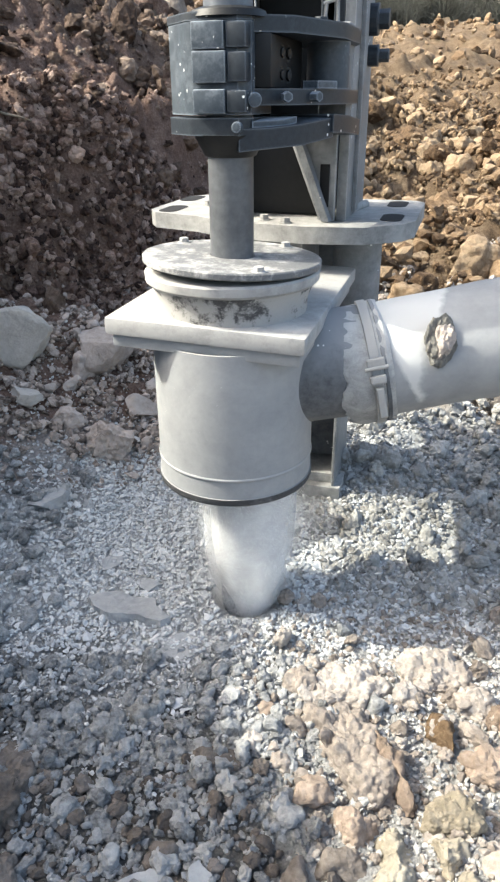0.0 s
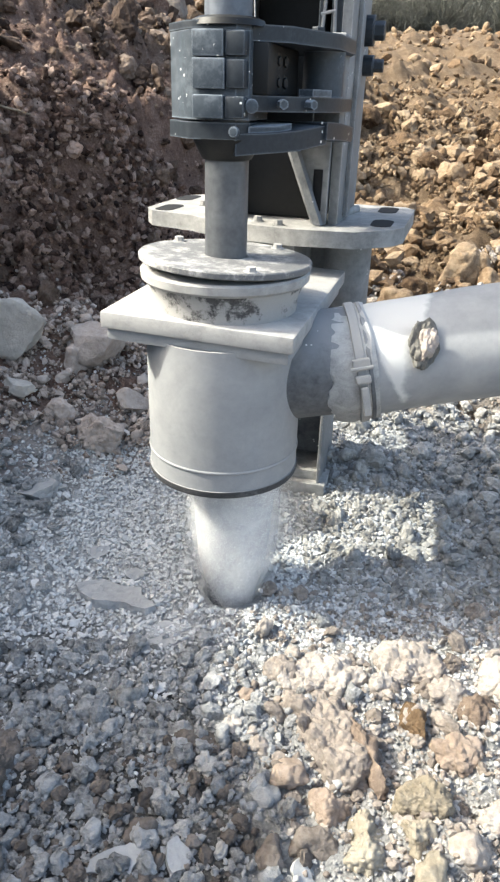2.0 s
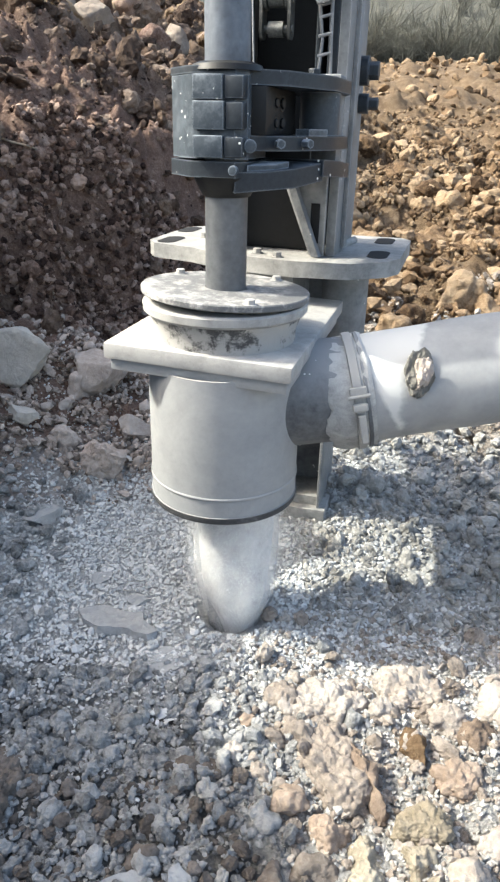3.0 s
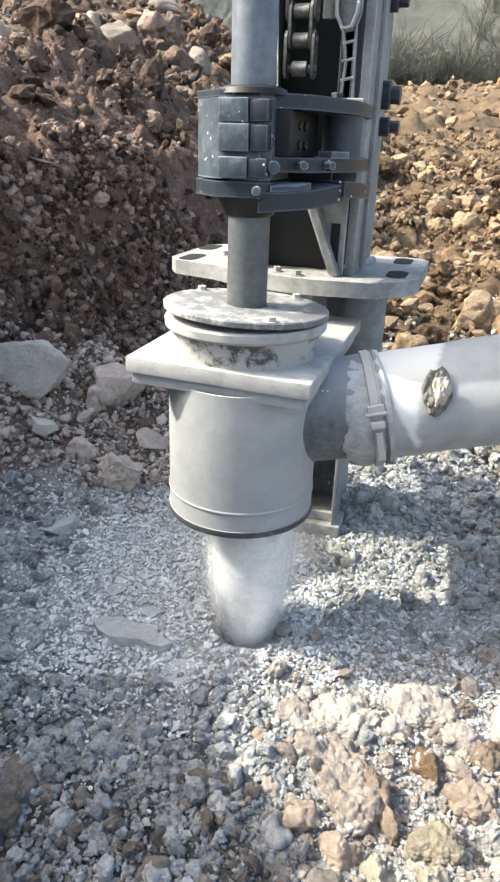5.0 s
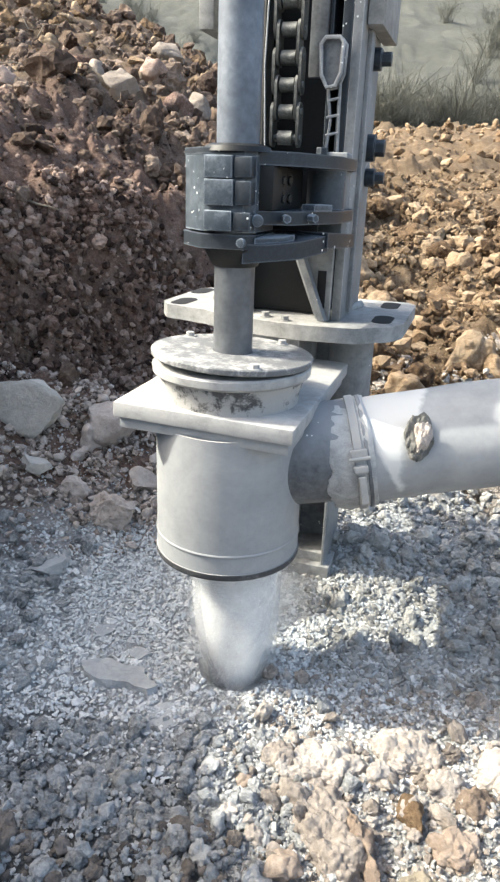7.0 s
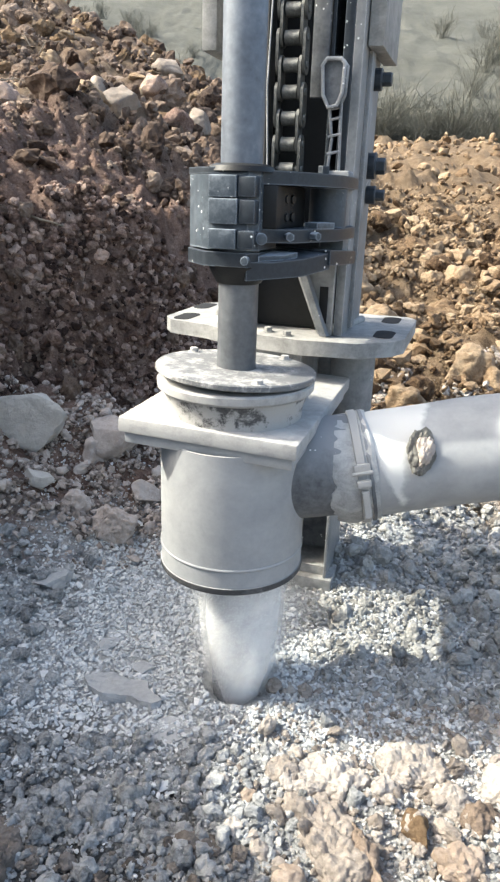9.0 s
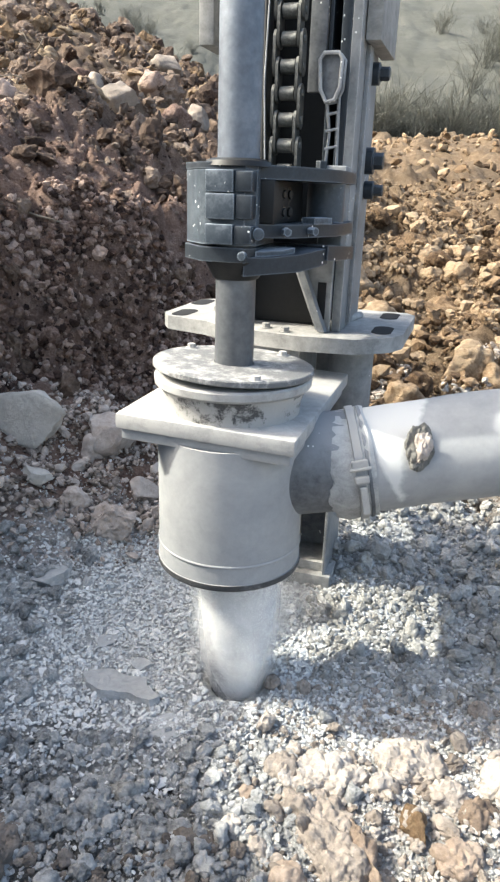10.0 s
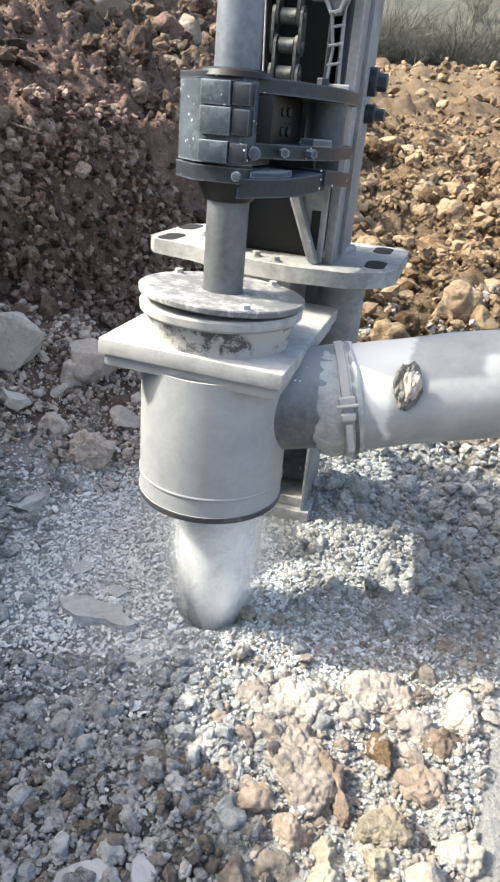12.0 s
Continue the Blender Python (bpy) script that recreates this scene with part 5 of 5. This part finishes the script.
    part("grease_cap", rod_between((0.050, -0.034, 1.006), (0.056, -0.046, 1.006), 0.011, 16, 0.003), m_jaw, top, "pale dusty cap", True)
    part("fitting", rod_between((0.09, 0.008, 1.010), (0.100, -0.012, 1.010), 0.008, 6), m_jaw, top)
    part("fitting", rod_between((0.12, 0.07, 1.010), (0.135, 0.06, 1.010), 0.008, 6), m_jaw, top)


clamp()

rod = empty("drill_rod", pose(0, 0, 0), "smooth bluish grey steel drill rod turning in the clamp", "drill rod")
part("shaft", lathe([(0.038, -0.28), (0.038, 3.2), (0.030, 3.2), (0.030, -0.28)], 64), m_rod, rod, "", True)
for z, a in ((1.62, 20), (1.66, 200)):
    c, s = math.cos(radians(a)), math.sin(radians(a))
    flat = box(-0.020, 0.020, -0.002, 0.002, -0.035, 0.035, 0.001)
    flat.transform(pose(0.0375 * c, 0.0375 * s, z, 0, 0, a + 90))
    part("wrench_flat", flat, m_rod, rod)

# ---- chain ----
PITCH = 0.0508
chain = empty("drive_chain", RIG @ pose(0.0, 0.31, 1.168 + 0.013 * 6.5), "greasy dark steel roller chain running down the mast", "chain")


def chain_parts():
    roller = lathe([(0.004, -0.0155), (0.0145, -0.0155), (0.0145, 0.0155), (0.004, 0.0155)], 20)
    roller.transform(pose(0, 0, 0, 0, 90, 0))
    plate = []
    for a in range(-90, 271, 15):
        c, s = math.cos(radians(a)), math.sin(radians(a))
        plate.append((0.019 * c, 0.019 * s + (PITCH / 2 if s > 0 else -PITCH / 2)))
    waist = [(x * (0.80 if abs(y) < 0.02 else 1.0), y) for x, y in plate[:-1]]
    side = prism(waist, -0.003, 0.003, 0.001)
    side.transform(pose(0, 0, 0, 90, 0, 90))
    pin = rod_between((-0.034, 0, 0), (0.034, 0, 0), 0.0075, 14, 0.001)
    first = {}
    for i in range(0, 26):
        z = i * PITCH
        for kind, bm, x in (("roller", roller, 0), ("pin", pin, 0), ("link_plate", side, 0.0215 if i % 2 else 0.0285), ("link_plate", side, -0.0215 if i % 2 else -0.0285)):
            if kind not in first:
                ob = part(kind, bm, m_chain, chain, "", True)
                first[kind] = ob
            else:
                ob = new(kind, first[kind].data)
                ob.parent = chain
            ob.location = (x, 0, z + (PITCH / 2 if kind == "link_plate" else 0))


chain_parts()

# ---- dust ----
m_core = [dust_material("dust_core", 0.85, 7, lo=0.85, hi=1.1), dust_material("dust_mid", 0.45, 9), dust_material("dust_veil", 0.20, 11)]


def flake_material():
    """Airborne rock dust: pale, lets some light through."""
    k = Nodes("dust_flakes")
    both = k.t.nodes.new("ShaderNodeMixShader")
    both.inputs[0].default_value = 0.45
    tone = (0.80, 0.80, 0.79, 1)
    k.t.links.new(k.n("BsdfDiffuse", Color=tone).outputs[0], both.inputs[1])
    k.t.links.new(k.n("BsdfTranslucent", Color=tone).outputs[0], both.inputs[2])
    k.t.links.new(both.outputs[0], k.t.nodes["Material Output"].inputs["Surface"])
    return k.m


m_flake = flake_material()


def flakes(name, places, size, seed, parent):
    """A great many specks of dust, each a tiny flake turned at random."""
    rng = np.random.default_rng(seed)
    n = len(places)
    tri = rng.normal(size=(n, 3, 3))
    tri -= tri.mean(axis=1, keepdims=True)
    tri /= np.linalg.norm(tri, axis=2, keepdims=True) + 1e-9
    v = places[:, None, :] + tri * size * rng.uniform(0.5, 1.2, (n, 1, 1))
    me = bpy.data.meshes.new(name)
    me.vertices.add(n * 3)
    me.vertices.foreach_set("co", v.reshape(-1))
    me.loops.add(n * 3)
    me.loops.foreach_set("vertex_index", np.arange(n * 3, dtype=np.int32))
    me.polygons.add(n)
    me.polygons.foreach_set("loop_start", np.arange(0, n * 3, 3, dtype=np.int32))
    me.update(calc_edges=True)
    me.materials.append(m_flake)
    ob = new(name, me)
    ob.parent = parent
    return ob


plume = empty("dust_plume", pose(0.024, 0, 0), "pale grey column of rock dust rising from the drill hole", "dust")
PROFILE = ((0.054, -0.10), (0.056, -0.02), (0.068, 0.02), (0.084, 0.06), (0.095, 0.11), (0.101, 0.17), (0.104, 0.24), (0.106, 0.32), (0.106, 0.42))


def plume_layers():
    """A dense core, and round it layers of specks that thin out towards the edge."""
    layers = []
    for k, (grow, mat) in enumerate(((0.66, 0), (0.80, 1), (0.92, 2))):
        bm = lathe([(r * grow, z) for r, z in PROFILE], 48, closed=False)
        for v in bm.verts:
            w = 1 + 0.10 * noise.noise(Vector((v.co.x * 14, v.co.y * 14, v.co.z * 6 + k * 7)))
            v.co.x, v.co.y = v.co.x * w, v.co.y * w
        layers.append(part("dust_layer", bm, m_core[mat], plume, "", True))
    rng = np.random.default_rng(61)
    for k, (lo, hi, n) in enumerate(((0.66, 0.90, 60000), (0.80, 1.02, 60000), (0.92, 1.14, 34000))):
        z = rng.uniform(-0.03, 0.40, n)
        a = rng.uniform(0, 6.2832, n)
        r = np.interp(z, [q[1] for q in PROFILE], [q[0] for q in PROFILE]) * rng.uniform(lo, hi, n)
        swirl = 1 + 0.07 * vnoise(a * 2.2 + 3 * k, z * 16, 91 + k)
        layers.append(flakes("dust_layer", np.stack([r * swirl * np.cos(a), r * swirl * np.sin(a), z], -1), 0.0007, 70 + k, plume))
    return layers


shells = plume_layers()
puff = empty("dust_puff", pose(0, 0, 0), "small puff of pale dust blown out under the lid", "dust")


def puff_wisps():
    rng = np.random.default_rng(8)
    out = []
    for k in range(6):
        p = rng.normal(size=(26000, 3)) * 0.029 * (0.8 + 0.12 * k)
        w = vnoise(p[:, 0] * 45 + 9 * k, p[:, 2] * 45, 15 + k) + vnoise(p[:, 1] * 40, p[:, 2] * 60, 25 + k)
        out.append(flakes("dust_wisp", p[w > -0.22], 0.00048, 80 + k, puff))
    return out


wisps = puff_wisps()


def chip(seed):
    ob = link("rock_chip", rock_body(seed, 0.006, 0.005, 0.0035, 0.1), m_white)
    return tagged(ob, "small white rock chip thrown up beside the drill hole", "rock chip", "flying chips")


chips = [chip(s) for s in range(90, 100)]


# ---- everything that moves ----
def motions():
    # the rod turns and feeds down with the chain
    walk(rod, [(t / 2, pose(0, 0, -0.013 * t / 2, 0, 0, -40 * t)) for t in range(25)])
    start = RIG @ pose(0.0, 0.31, 1.168 + 0.013 * 6.5)
    walk(chain, [(t, Matrix.Translation((0, 0, -0.013 * t)) @ start) for t in (0, 3, 6, 9, 12)])
    for k, ob in enumerate(shells):
        speed, lift = (50, -65, 75, -45, 60, -70)[k], 0.004 + 0.002 * k
        walk(ob, [(t, pose(0.002 * math.sin(2.1 * t + k), 0.002 * math.cos(1.7 * t + k), lift * math.sin(2.6 * t + k * 1.3), 0, 0, speed * t)) for t in range(13)])
    rng = random.Random(4)
    for k, ob in enumerate(wisps):
        rng.seed(k)
        a, b, c = (rng.uniform(-1, 1) for _ in range(3))
        q = k / 5

        def at(x, y, z, spread, turn):
            return pose(x + spread * a, y + spread * b, z + spread * c * 0.8, turn * a, turn * b, turn)

        hid = pose(-0.04, 0.0, 0.56)
        rows = [(0.0, hid), (1.30, hid),
                (1.40, at(-0.13 - 0.06 * q, 0.03, 0.742, 0.004, 0)),
                (1.5, at(-0.20 - 0.11 * q, 0.05, 0.755 + 0.01 * q, 0.010 + 0.025 * q, 20)),
                (1.6, at(-0.21 - 0.10 * q, 0.07, 0.785 + 0.03 * q, 0.03 + 0.03 * q, 35)),
                (1.7, at(-0.21 - 0.07 * q, 0.14, 0.84, 0.065, 50)),
                (1.85, at(-0.10, 0.40, 0.93, 0.07, 60)),
                (2.05, at(0.22, 0.85, 0.98, 0.03, 70)),
                (2.6, at(0.24, 0.90, 1.15, 0.03, 75)), (4.5, at(0.26, 0.95, 2.7, 0.05, 80))]
        rows += [(12.0, rows[-1][1])]
        walk(ob, rows)
    for ob in chips:
        rows, t = [], 0.0
        a = rng.uniform(0, 6.28)
        x, y = 0.024 + 0.16 * math.cos(a), 0.16 * math.sin(a)
        rows.append((0.0, pose(x, y, float(height(x, y)) + 0.004)))
        t = rng.uniform(0.2, 1.5)
        while t < 11.3:
            z = float(height(x, y)) + 0.004
            a = a + rng.uniform(-1.2, 1.2)
            r = rng.uniform(0.13, 0.26)
            x2, y2 = 0.024 + r * math.cos(a), r * math.sin(a)
            z2 = float(height(x2, y2)) + 0.004
            top = rng.uniform(0.05, 0.20)
            rows += [(t, pose(x, y, z)), (t + 0.2, pose((x + x2) / 2, (y + y2) / 2, max(z, z2) + top, 40, 50, 60)), (t + 0.4, pose(x2, y2, z2, 80, 80, 110))]
            x, y = x2, y2
            rows.append((t + 0.6, pose(x2, y2, z2, 80, 80, 110)))
            t += rng.uniform(0.9, 2.2)
            rows.append((t - 0.1, pose(x2, y2, z2, 20, 20, 50)))
        rows.append((12.0, pose(x, y, float(height(x, y)) + 0.004)))
        walk(ob, rows)


motions()
